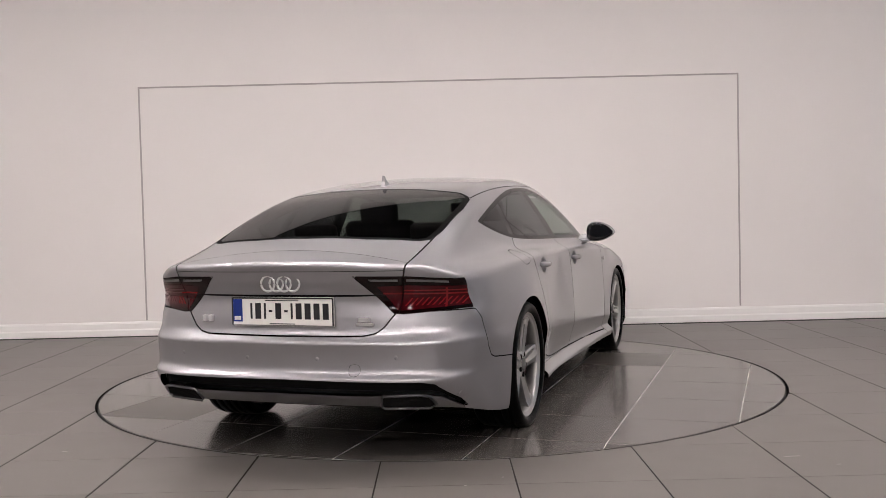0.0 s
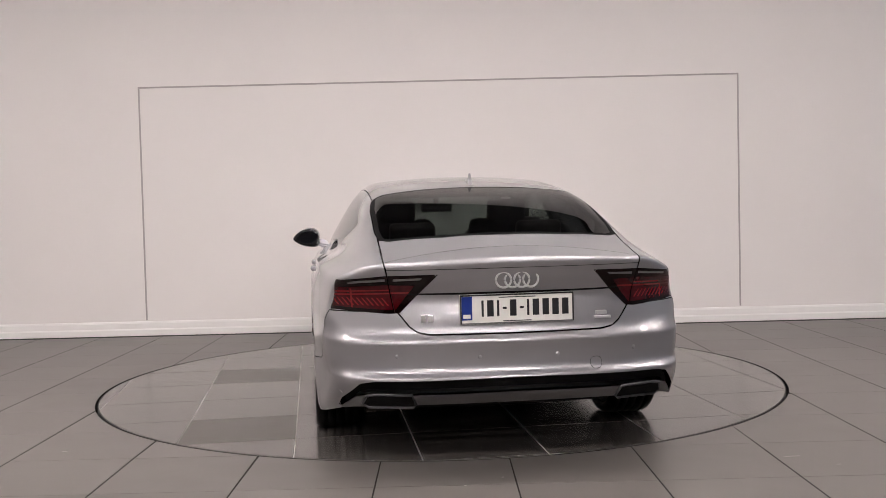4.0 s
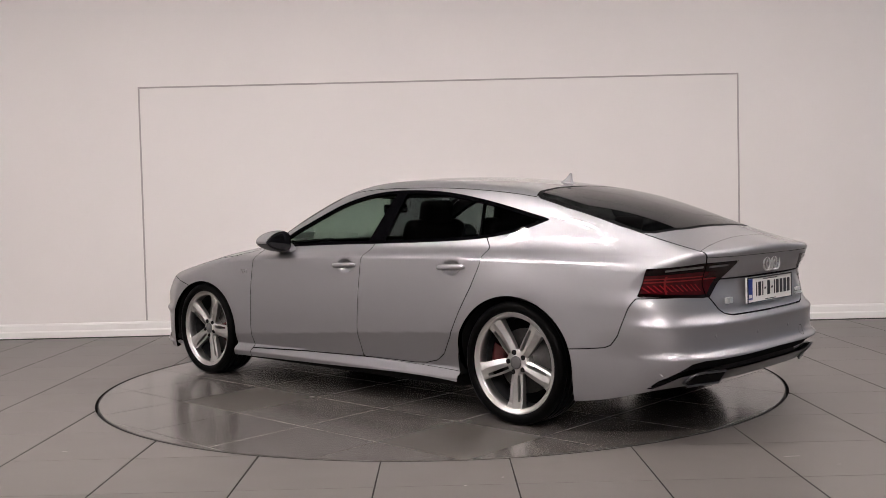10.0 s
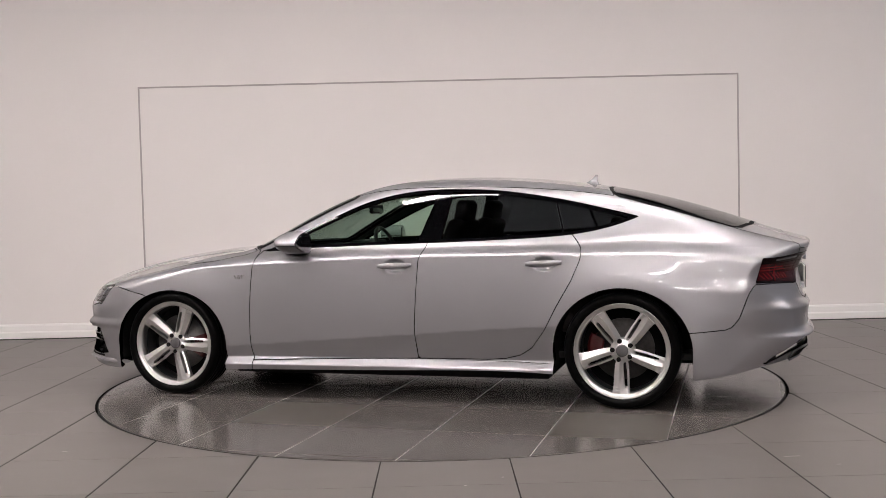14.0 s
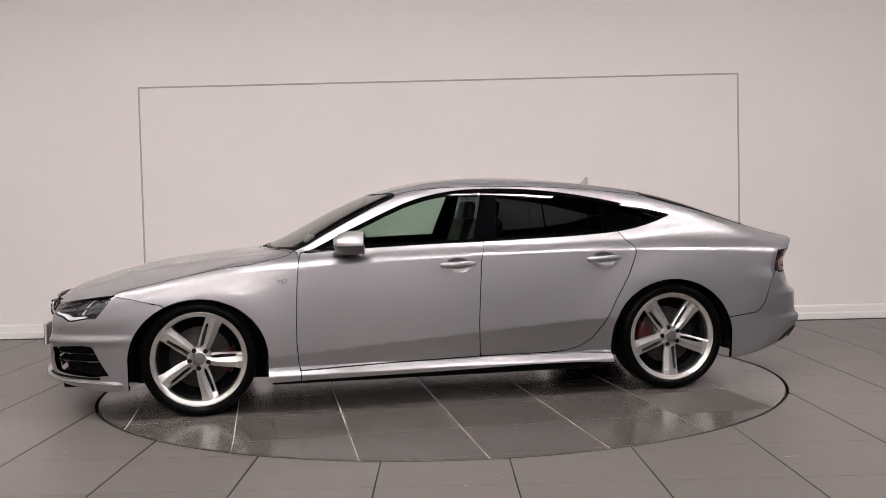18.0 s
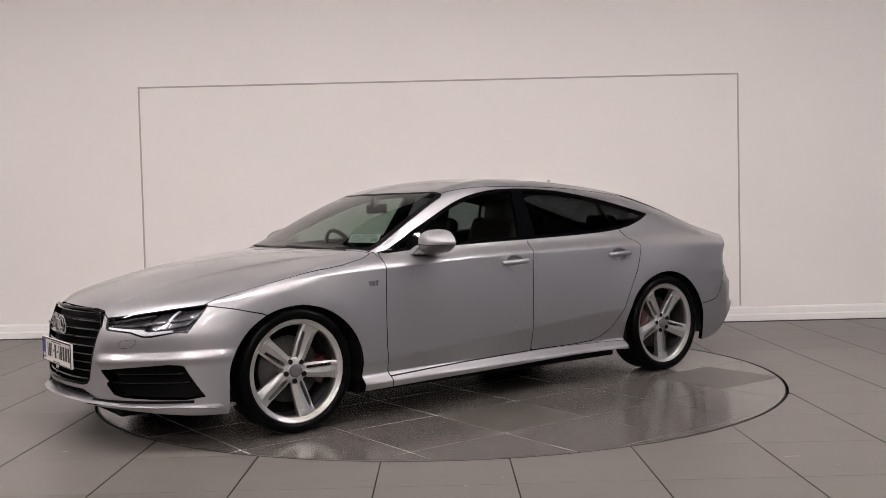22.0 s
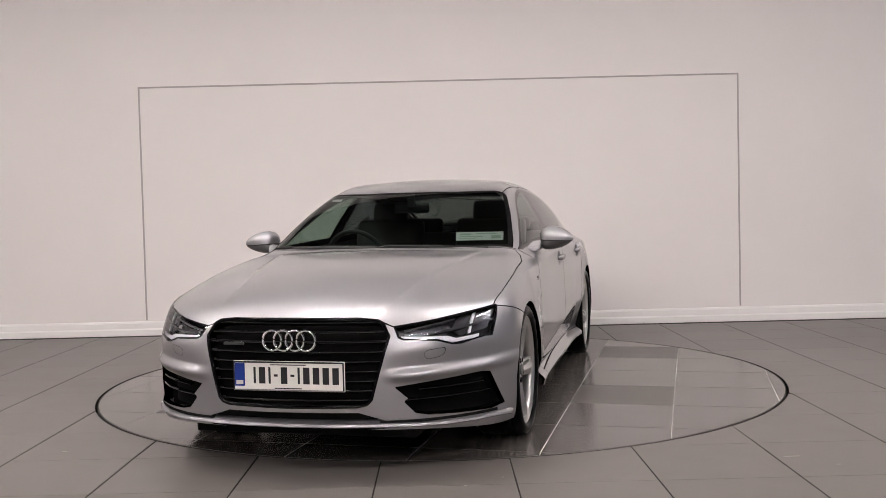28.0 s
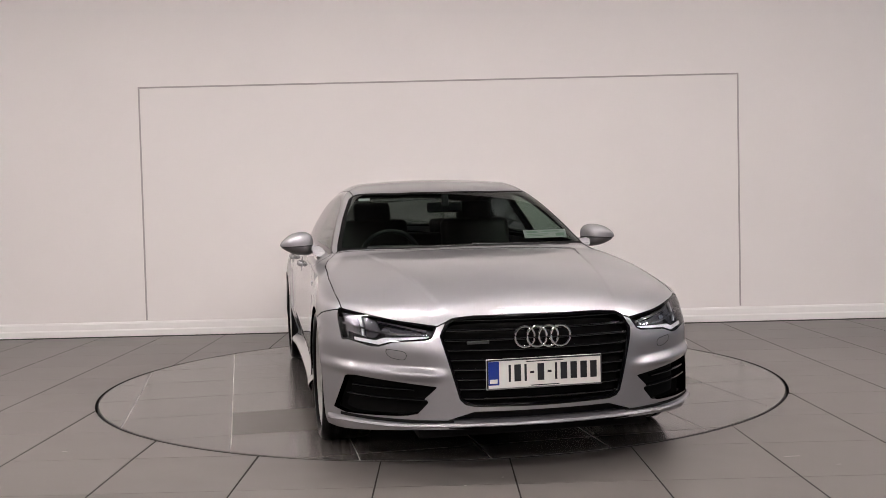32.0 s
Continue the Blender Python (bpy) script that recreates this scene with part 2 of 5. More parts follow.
def circle_cut(rect, inside, cx=0.0, cy=0.0, radius=DISC_R):
    """The part of a rectangle inside or outside a circle, as outlines."""
    x0, x1, y0, y1 = rect
    corners = [(x0, y0), (x1, y0), (x1, y1), (x0, y1)]
    pts = []
    for i in range(4):
        (ax, ay), (bx, by) = corners[i], corners[(i + 1) % 4]
        n = 40
        for k in range(n):
            pts.append((ax + (bx - ax) * k / n, ay + (by - ay) * k / n))
    keep = [(math.hypot(px - cx, py - cy) <= radius) == inside for px, py in pts]
    if all(keep):
        return corners
    if not any(keep):
        return None
    n = len(pts)
    start = next(i for i in range(n) if keep[i] and not keep[i - 1])
    run = []
    i = start
    while keep[i % n] and len(run) < n:
        run.append(pts[i % n])
        i += 1

    def snap(p):
        d = math.hypot(p[0] - cx, p[1] - cy)
        return (cx + (p[0] - cx) * radius / d, cy + (p[1] - cy) * radius / d)

    first, last = snap(run[0]), snap(run[-1])
    thin = [p for p in run if p in corners]
    a0, a1 = math.atan2(last[1] - cy, last[0] - cx), math.atan2(first[1] - cy, first[0] - cx)
    d = (a1 - a0 + math.pi) % math.tau - math.pi
    m = max(2, int(abs(d) * radius / 0.04))
    arc = [(cx + radius * math.cos(a0 + d * k / m), cy + radius * math.sin(a0 + d * k / m)) for k in range(m + 1)]
    out = thin + arc
    area = sum(out[k][0] * out[(k + 1) % len(out)][1] - out[(k + 1) % len(out)][0] * out[k][1] for k in range(len(out)))
    return out if area > 1e-3 else None


def tile_mesh(outline, mat, thick=0.012, bevel=0.0012):
    bm = bmesh.new()
    top = [bm.verts.new((x, y, 0.0)) for x, y in outline]
    cx, cy = sum(p[0] for p in outline) / len(outline), sum(p[1] for p in outline) / len(outline)
    f = bm.faces.new(top)
    rim = [bm.verts.new((x + (x - cx) / max(1e-6, math.hypot(x - cx, y - cy)) * bevel, y + (y - cy) / max(1e-6, math.hypot(x - cx, y - cy)) * bevel, -bevel)) for x, y in outline]
    n = len(top)
    for i in range(n):
        bm.faces.new((top[(i + 1) % n], top[i], rim[i], rim[(i + 1) % n]))
    bmesh.ops.recalc_face_normals(bm, faces=bm.faces[:])
    if f.normal.z < 0:
        bmesh.ops.reverse_faces(bm, faces=bm.faces[:])
    return mesh_of("tile", bm, mat)


def floor_tiles():
    bm = bmesh.new()
    outer = [bm.verts.new(p) for p in ((-ROOM_X, ROOM_FRONT, -0.004), (ROOM_X, ROOM_FRONT, -0.004), (ROOM_X, WALL_Y, -0.004), (-ROOM_X, WALL_Y, -0.004))]
    ring = [bm.verts.new(((DISC_R + 0.020) * math.cos(math.tau * k / 96), (DISC_R + 0.020) * math.sin(math.tau * k / 96), -0.004)) for k in range(96)]
    quart = [60, 84, 12, 36]
    for i in range(4):
        a, b = quart[i], quart[(i + 1) % 4]
        arc = [ring[(a + k) % 96] for k in range(25)]
        bm.faces.new([outer[i], outer[(i + 1) % 4]] + arc[::-1])
    base = tagged(new("floor", mesh_of("floor", bm, GROUT)), "floor of large matt grey stoneware tiles", "floor", kind="structure")
    pit = box(-2.4, 2.4, -2.4, 2.4, -0.10, -0.06)
    part("turntable_pit", pit, DARK, base, "dark pit under the turntable")
    p = 0.604
    full = None
    j, jy = 0.0044, 0.0016
    far = []
    for ix in range(-10, 11):
        for iy in range(-36, 9):
            x0, y0 = -0.292 + ix * p, -2.682 + iy * p
            r = (max(x0 + j, -ROOM_X), min(x0 + p - j, ROOM_X), y0 + jy, min(y0 + p - jy, WALL_Y - 0.002))
            if r[0] >= r[1] or r[2] >= r[3] or y0 < ROOM_FRONT:
                continue
            if iy < -4:
                far.append(r)
                continue
            out = circle_cut(r, False, radius=DISC_R + 0.019)
            if not out:
                continue
            whole = out == [(r[0], r[2]), (r[1], r[2]), (r[1], r[3]), (r[0], r[3])] and abs(r[1] - r[0] - p + 2 * j) < 1e-6 and abs(r[3] - r[2] - p + 2 * jy) < 1e-6
            if whole:
                if full is None:
                    full = tile_mesh([(-p / 2 + j, -p / 2 + jy), (p / 2 - j, -p / 2 + jy), (p / 2 - j, p / 2 - jy), (-p / 2 + j, p / 2 - jy)], TILE)
                ob = part("tile", full, TILE, base)
                ob.location = (x0 + p / 2, y0 + p / 2, 0)
            else:
                part("tile", tile_mesh(out, TILE), TILE, base)
    # the floor of the hall behind the camera, in one piece
    me = bpy.data.meshes.new("far_tiles")
    me.from_pydata([q for a, b, c, d in far for q in ((a, c, 0), (b, c, 0), (b, d, 0), (a, d, 0), (a, c, -0.003), (b, c, -0.003), (b, d, -0.003), (a, d, -0.003))], [],
                   [tuple(8 * k + i for i in f) for k in range(len(far)) for f in ((0, 1, 2, 3), (0, 4, 5, 1), (1, 5, 6, 2), (2, 6, 7, 3), (3, 7, 4, 0))])
    me.materials.append(TILE)
    tagged(part("far_tiles", me, TILE, base), kind="stuff")
    floor_marks(base)


def turntable():
    table = thing("turntable", "round rotating floor plate paved with grey tiles", "turntable")
    part("grout_bed", lathe([(0.0, -0.0016), (DISC_R - 0.004, -0.0016), (DISC_R - 0.004, -0.05), (0.0, -0.05)], 128, "z"), PALE_GROUT, table, "pale grout between the tiles")
    part("edge_ring", lathe([(DISC_R - 0.004, -0.05), (DISC_R - 0.004, -0.0015), (DISC_R + 0.003, -0.0015), (DISC_R + 0.003, -0.05)], 128, "z"), EDGE_METAL, table, "thin dark metal rim")
    p, j = 0.600, 0.0038
    for ix in range(-5, 5):
        for iy in range(-6, 4):
            x0, y0 = 0.17 + ix * p, 0.98 + iy * p
            out = circle_cut((x0 + j, x0 + p - j, y0 + j, y0 + p - j), True, radius=DISC_R - 0.006)
            if not out:
                continue
            dark = (ix, iy) in ((0, 0), (-3, 0), (1, -4))
            part("tile", tile_mesh(out, TILE_DARK if dark else TILE_DISC), TILE_DISC, table)
    return table


def floor_marks(base):
    """A few pale scuffs and specks on the tiles."""
    for x, y, w, d, turn in ((1.60, -2.343, 0.075, 0.007, 2), (0.093, -2.691, 0.012, 0.010, 0), (0.259, -2.574, 0.010, 0.008, 30), (1.75, -2.5, 0.02, 0.004, 10), (-1.9, -1.9, 0.03, 0.004, -20)):
        o = part("scuff", box(-w / 2, w / 2, -d / 2, d / 2, 0.0, 0.0008), PALE_GROUT, base, "pale scuff on the tiles")
        o.matrix_basis = pose(x, y, 0.0002, 0, 0, turn)


def ceiling_lights():
    """Rows of long strip lights under the ceiling."""
    first = None
    for y, row in ((-1.42, (-5.3, -3.15, -1.0, 1.3, 3.45, 5.7)), (-5.2, (-4.1, -1.3, 1.4)), (-8.8, (-2.2, 0.1, 2.4)), (-12.4, (-1.1, 1.3)), (-16.4, (0.1,))):
        for x in row:
            if first is None:
                first = thing("ceiling_light", "long white strip light under the ceiling, switched on", "ceiling light", "strip lights")
                part("housing", box(-0.62, 0.62, -0.09, 0.09, 0.0, 0.06, 0.006), LAMP_BODY, first)
                part("diffuser", box(-0.60, 0.60, -0.042, 0.042, -0.02, 0.002, 0.004), LAMP_GLOW, first, "glowing white diffuser")
                first.matrix_basis = pose(x, y, ROOM_H - 0.062)
            else:
                copy_thing(first, pose(x, y, ROOM_H - 0.062))


# ---- the car's skin ----
def curve(*pts):
    """A natural cubic spline through (x, value) pairs, held straight past its ends."""
    pts = sorted(pts)
    x, y = np.array([p[0] for p in pts], float), np.array([p[1] for p in pts], float)
    n = len(x)
    h = np.diff(x)
    a, r = np.eye(n), np.zeros(n)
    for i in range(1, n - 1):
        a[i, i - 1:i + 2] = h[i - 1], 2 * (h[i - 1] + h[i]), h[i]
        r[i] = 6 * ((y[i + 1] - y[i]) / h[i] - (y[i] - y[i - 1]) / h[i - 1])
    m = np.linalg.solve(a, r)

    def value(q):
        q = np.asarray(q, float)
        c = np.clip(q, x[0], x[-1])
        i = np.clip(np.searchsorted(x, c) - 1, 0, n - 2)
        u, v, k = x[i + 1] - c, c - x[i], h[i]
        s = (m[i] * u ** 3 + m[i + 1] * v ** 3) / (6 * k) + (y[i] / k - m[i] * k / 6) * u + (y[i + 1] / k - m[i + 1] * k / 6) * v
        s0 = (y[1] - y[0]) / h[0] - h[0] * (2 * m[0] + m[1]) / 6
        s1 = (y[-1] - y[-2]) / h[-1] + h[-1] * (m[-2] + 2 * m[-1]) / 6
        return s + np.minimum(q - x[0], 0) * s0 + np.maximum(q - x[-1], 0) * s1

    return value


def smax(a, b, k):
    h = np.clip(0.5 + 0.5 * (a - b) / k, 0, 1)
    return a * h + b * (1 - h) + k * h * (1 - h)


def smin(a, b, k):
    return -smax(-a, -b, k)


def step(x, a, b):
    t = np.clip((x - a) / (b - a), 0, 1)
    return t * t * (3 - 2 * t)


HUB_X, HUB_Z = 1.457, 0.333
roof_line = curve((1.75, 0.55), (1.30, 0.83), (1.08, 0.940), (0.886, 1.033), (0.646, 1.157), (0.407, 1.262), (0.17, 1.334), (-0.10, 1.372), (-0.40, 1.380), (-0.75, 1.366), (-1.12, 1.325), (-1.52, 1.254), (-1.91, 1.146), (-2.20, 1.046), (-2.38, 0.980), (-2.50, 0.938), (-2.7, 0.87))
bonnet_line = curve((2.7, 0.52), (2.40, 0.672), (2.25, 0.742), (2.05, 0.808), (1.80, 0.870), (1.50, 0.916), (1.15, 0.946), (0.7, 0.955), (0.0, 0.955), (-1.0, 0.955), (-1.8, 0.955), (-2.2, 0.945), (-2.5, 0.915), (-2.7, 0.88))
bonnet_crown = curve((2.4, 0.15), (2.0, 0.16), (1.5, 0.13), (1.0, 0.05), (0.5, 0.04), (-1.5, 0.04), (-2.1, 0.08), (-2.5, 0.10))
half_width = curve((2.5, 0.86), (2.2, 0.905), (1.9, 0.925), (1.457, 0.932), (1.0, 0.916), (0.3, 0.908), (-0.4, 0.908), (-1.0, 0.918), (-1.457, 0.938), (-1.85, 0.914), (-2.0, 0.902), (-2.2, 0.874), (-2.5, 0.83))
shoulder_z = curve((2.3, 0.62), (2.1, 0.675), (1.9, 0.730), (1.6, 0.792), (1.3, 0.825), (0.9, 0.846), (0.48, 0.863), (0.14, 0.879), (-0.5, 0.890), (-1.2, 0.894), (-1.9, 0.884), (-2.19, 0.874), (-2.5, 0.86))
door_side = curve((0.40, 0.0), (0.50, 0.0), (0.60, -0.002), (0.70, -0.0065), (0.80, -0.0135), (0.90, -0.022), (1.1, -0.04))
end_side = curve((0.10, -0.06), (0.17, -0.014), (0.24, -0.003), (0.35, 0.0), (0.50, -0.004), (0.65, -0.011), (0.85, -0.023), (1.1, -0.04))
glass_foot = curve((1.1, 0.735), (0.83, 0.760), (0.3, 0.788), (-0.28, 0.797), (-0.9, 0.787), (-1.3, 0.766), (-1.6, 0.742), (-2.05, 0.700), (-2.4, 0.655), (-2.6, 0.60))
roof_crown = curve((1.1, 0.02), (0.3, 0.05), (-0.3, 0.10), (-1.0, 0.11), (-1.5, 0.11), (-2.05, 0.18), (-2.4, 0.14), (-2.6, 0.12))
nose_line = curve((0.10, 2.30), (0.15, 2.385), (0.19, 2.420), (0.225, 2.428), (0.26, 2.430), (0.30, 2.430), (0.40, 2.432), (0.50, 2.428), (0.60, 2.410), (0.68, 2.380), (0.75, 2.340), (0.9, 2.20))
tail_line = curve((0.10, -2.25), (0.20, -2.37), (0.28, -2.455), (0.35, -2.515), (0.400, -2.538), (0.416, -2.534), (0.428, -2.520), (0.445, -2.509), (0.47, -2.506), (0.52, -2.509), (0.558, -2.517), (0.572, -2.518), (0.584, -2.510), (0.605, -2.492), (0.66, -2.477), (0.72, -2.466), (0.77, -2.460), (0.80, -2.467), (0.85, -2.486), (0.90, -2.505), (0.94, -2.522), (1.05, -2.535))


def skin(p):
    """Less than zero inside the car's outer shape."""
    x, y, z = p[:, 0], np.abs(p[:, 1]), p[:, 2]
    w = half_width(x)
    ends = step(np.abs(x), 1.0, 1.25)
    zs = shoulder_z(x)
    # doors: a crisp lower crease, tucked in below it down to the flared sill
    crease = 0.335 + 0.072 * (0.9 - x)
    under = 0.5 * (crease - z + np.sqrt((crease - z) ** 2 + 0.003 ** 2))
    door = door_side(np.maximum(z, 0.40)) - 0.29 * np.minimum(under, 0.2) + 0.062 * step(0.264 - z, 0.0, 0.055) - 0.5 * np.maximum(0.172 - z, 0)
    side = w + door * (1 - ends) + end_side(z) * ends
    over = z - zs
    lean = 1.22 - np.where(x > 0, 0.62, 0.40) * step(np.abs(x), 0.95, 1.45)
    rise_over = 0.5 * (over + np.sqrt(over * over + (0.003 + 0.007 * step(-x, 1.1, 1.5)) ** 2))
    fall = lean * (rise_over * (1 - 0.55 * (1 - ends)) + 8.0 * (1 - ends) * np.minimum(rise_over, 0.12) ** 2)
    start = np.where(x > 0, 0.65 - 0.07 * step(x, 1.1, 1.8), 0.66)
    bend = np.maximum(z - start, 0) ** 2 * (0.50 * step(x, 0.75, 1.3) + 0.42 * step(-x, 0.95, 1.5))
    side = side - fall - bend - 0.014 * step(-x, 1.75, 2.30) * step(z, 0.66, 0.76) - 0.024 * step(-x, 1.85, 2.2) * (1 - step(z, 0.40, 0.56))
    # hollows behind the door handles
    for hx, hz in ((-0.09, 0.829), (-1.014, 0.837)):
        side = side - 0.030 * np.exp(-(((x - hx) / 0.062) ** 2 + ((z - hz) / 0.036) ** 2) ** 3)
    # lips round the wheel openings
    for hx, az in ((HUB_X, 0.352), (-HUB_X, 0.365)):
        r = np.hypot((x - hx) / 0.398, (z - HUB_Z) / az)
        side = side + 0.010 * (1 - step(r, 1.06, 1.60)) * step(z, 0.15, 0.4)
    g_side = (y - side) * 0.93
    dome = 0.0045 * step(0.40 + 0.30 * (2.30 - x) * 0.55 - y, -0.016, 0.016) * step(x, 0.9, 1.2) * (1 - step(x, 2.15, 2.35))
    top = (z - (bonnet_line(x) - bonnet_crown(x) * y ** 2.2 + dome - 0.004)) * 0.96
    # a crease under the headlights and a blade over the side intakes
    fold, blade = 0.525 + 0.05 * y, 0.418 + 0.045 * y
    under_lamp = np.where(z > fold, 1 - step(z, fold, fold + 0.085), 1 - 0.75 * step(fold - z, 0.0, 0.08))
    lip = np.where(z > blade, 1 - step(z, blade, blade + 0.042), np.exp(-((z - blade) / 0.022) ** 2))
    ridge = (0.016 * under_lamp + 0.030 * lip) * step(y, 0.40, 0.52)
    front = (x - (nose_line(z) - 0.37 * y ** 2 - 0.34 * y ** 6 + ridge)) * 0.85
    bowl = 0.48 - 0.16 * step(0.73 - z, 0.0, 0.26)
    rear = -(x - (tail_line(z) + 0.04 * y ** 2 + bowl * y ** 4)) * 0.85
    rear = rear - 0.009 * step(z, 0.78, 0.86)
    lower = smax(smax(g_side, top, 0.05), front, 0.09)
    lower = np.maximum(lower, 0.10 - z)
    # cabin
    sweep = 0.22 * step(x, -0.3, 0.5)
    rise = np.maximum(z - 0.96, -0.045)
    cab_side = (y - (glass_foot(x) - 0.50 * rise - 0.27 * np.maximum(rise, 0) ** 2)) * 0.86
    slope = 0.90
    cab_top = (z - (roof_line(x + sweep * y ** 2) - roof_crown(x) * y ** 2)) * slope
    cab = smax(cab_side, cab_top, 0.075)
    cab = smax(cab, 0.80 - z, 0.02)
    shell = smin(lower, cab, 0.035 + 0.06 * step(-x, 1.15, 1.7))
    return smax(shell, rear, 0.03 + 0.10 * step(0.70 - z, 0.0, 0.16))


def slope_of(f, p, e=1e-3):
    g = np.empty_like(p)
    for k in range(3):
        d = np.zeros(3)
        d[k] = e
        g[:, k] = (f(p + d) - f(p - d)) / (2 * e)
    return g


def wrap(f, lo, hi, cell):
    """Triangles on the surface f = 0 within a box, by tetrahedra, then drawn onto the surface."""
    n = [int(round((b - a) / cell)) for a, b in zip(lo, hi)]
    ax = [np.linspace(a, b, k + 1) for a, b, k in zip(lo, hi, n)]
    gx, gy, gz = np.meshgrid(*ax, indexing="ij")
    pts = np.stack([gx.ravel(), gy.ravel(), gz.ravel()], -1)
    val = np.concatenate([f(c) for c in np.array_split(pts, 8)])
    val[val == 0] = 1e-9
    sy, sx = n[2] + 1, (n[1] + 1) * (n[2] + 1)
    ix, iy, iz = np.meshgrid(*[np.arange(k) for k in n], indexing="ij")
    base = (ix * sx + iy * sy + iz).ravel()
    neg = val < 0
    corner = np.stack([base + dx * sx + dy * sy + dz for dx in (0, 1) for dy in (0, 1) for dz in (0, 1)], -1)
    cut = neg[corner].any(1) & ~neg[corner].all(1)
    corner = corner[cut]
    tris = []
    for tet in ((0, 1, 3, 7), (0, 1, 5, 7), (0, 2, 3, 7), (0, 2, 6, 7), (0, 4, 5, 7), (0, 4, 6, 7)):
        t = corner[:, tet]
        s = neg[t]
        cnt = s.sum(1)
        for k in range(4):
            rest = [q for q in range(4) if q != k]
            for want in (True, False):
                m = (cnt == (1 if want else 3)) & (s[:, k] == want)
                if m.any():
                    tris.append(np.stack([np.stack([t[m, k], t[m, q]], -1) for q in rest], 1))
        for a, b in ((0, 1), (0, 2), (0, 3), (1, 2), (1, 3), (2, 3)):
            c, d = [q for q in range(4) if q not in (a, b)]
            m = (cnt == 2) & s[:, a] & s[:, b]
            if m.any():
                e = [np.stack([t[m, i], t[m, j]], -1) for i, j in ((a, c), (a, d), (b, d), (b, c))]
                tris.append(np.stack([e[0], e[1], e[2]], 1))
                tris.append(np.stack([e[0], e[2], e[3]], 1))
    e = np.sort(np.concatenate(tris), axis=2)
    key = e[:, :, 0].astype(np.int64) * len(pts) + e[:, :, 1]
    uniq, inv = np.unique(key.ravel(), return_inverse=True)
    a, b = uniq // len(pts), uniq % len(pts)
    t = (val[a] / (val[a] - val[b]))[:, None]
    v = pts[a] + t * (pts[b] - pts[a])
    flat = v[:, 1] < 1e-6
    for _ in range(3):
        g = slope_of(f, v)
        v = v - np.clip(f(v), -0.01, 0.01)[:, None] * g / np.maximum((g * g).sum(1), 0.05)[:, None]
        v[flat, 1] = 0.0
    g = slope_of(f, v)
    g[flat, 1] = 0.0
    nrm = g / np.linalg.norm(g, axis=1)[:, None]
    tri = inv.reshape(-1, 3)
    fn = np.cross(v[tri[:, 1]] - v[tri[:, 0]], v[tri[:, 2]] - v[tri[:, 0]])
    turn = (fn * nrm[tri].sum(1)).sum(1) < 0
    tri[turn] = tri[turn][:, ::-1]
    return v, nrm, tri


def keep_part(piece, field):
    """The part of a piece on which field < 0, cut cleanly along field = 0."""
    v, n, tri = piece
    s = field(v)
    s = np.where(np.abs(s) < 1e-7, 1e-7, s)
    inside = s < 0
    cnt = inside[tri].sum(1)
    whole = tri[cnt == 3]
    cut = tri[(cnt == 1) | (cnt == 2)]
    if len(cut) == 0:
        return compact(v, n, whole)
    one = inside[cut].sum(1) == 1
    lone = np.where(one[:, None], inside[cut], ~inside[cut]).argmax(1)
    r = np.arange(len(cut))
    a, b, c = cut[r, lone], cut[r, (lone + 1) % 3], cut[r, (lone + 2) % 3]

    def meet(p, q):
        lo, hi = np.minimum(p, q), np.maximum(p, q)
        return lo.astype(np.int64) * len(v) + hi

    k1, k2 = meet(a, b), meet(a, c)
    uniq, inv = np.unique(np.concatenate([k1, k2]), return_inverse=True)
    lo, hi = uniq // len(v), uniq % len(v)
    t = (s[lo] / (s[lo] - s[hi]))[:, None]
    nv = v[lo] + t * (v[hi] - v[lo])
    nn = n[lo] + t * (n[hi] - n[lo])
    nn /= np.linalg.norm(nn, axis=1)[:, None]
    i1, i2 = inv[:len(a)] + len(v), inv[len(a):] + len(v)
    t1 = np.stack([a, i1, i2], -1)[one]
    t2 = np.stack([i1, b, c], -1)[~one]
    t3 = np.stack([i1, c, i2], -1)[~one]
    return compact(np.concatenate([v, nv]), np.concatenate([n, nn]), np.concatenate([whole, t1, t2, t3]))


def refine(piece, rounds=2):
    """Splits each triangle of a piece in four."""
    v, n, tri = piece
    for _ in range(rounds):
        e = np.sort(np.concatenate([tri[:, [0, 1]], tri[:, [1, 2]], tri[:, [2, 0]]]), axis=1)
        uniq, inv = np.unique(e, axis=0, return_inverse=True)
        inv = inv.reshape(3, -1) + len(v)
        mid, nm = v[uniq].mean(1), n[uniq].mean(1)
        nm /= np.linalg.norm(nm, axis=1)[:, None]
        v, n = np.concatenate([v, mid]), np.concatenate([n, nm])
        a, b, c = tri.T
        p, q, r = inv
        tri = np.concatenate([np.stack(k, -1) for k in ((a, p, r), (p, b, q), (r, q, c), (p, q, r))])
    return v, n, tri


def compact(v, n, tri):
    used, inv = np.unique(tri.ravel(), return_inverse=True)
    return v[used], n[used], inv.reshape(-1, 3)


def carve(piece, field, gap=0.0025):
    """Splits a piece by a field into the part inside and the rest, with a shut line between."""
    return keep_part(piece, lambda p: field(p) + gap), keep_part(piece, lambda p: gap - field(p))


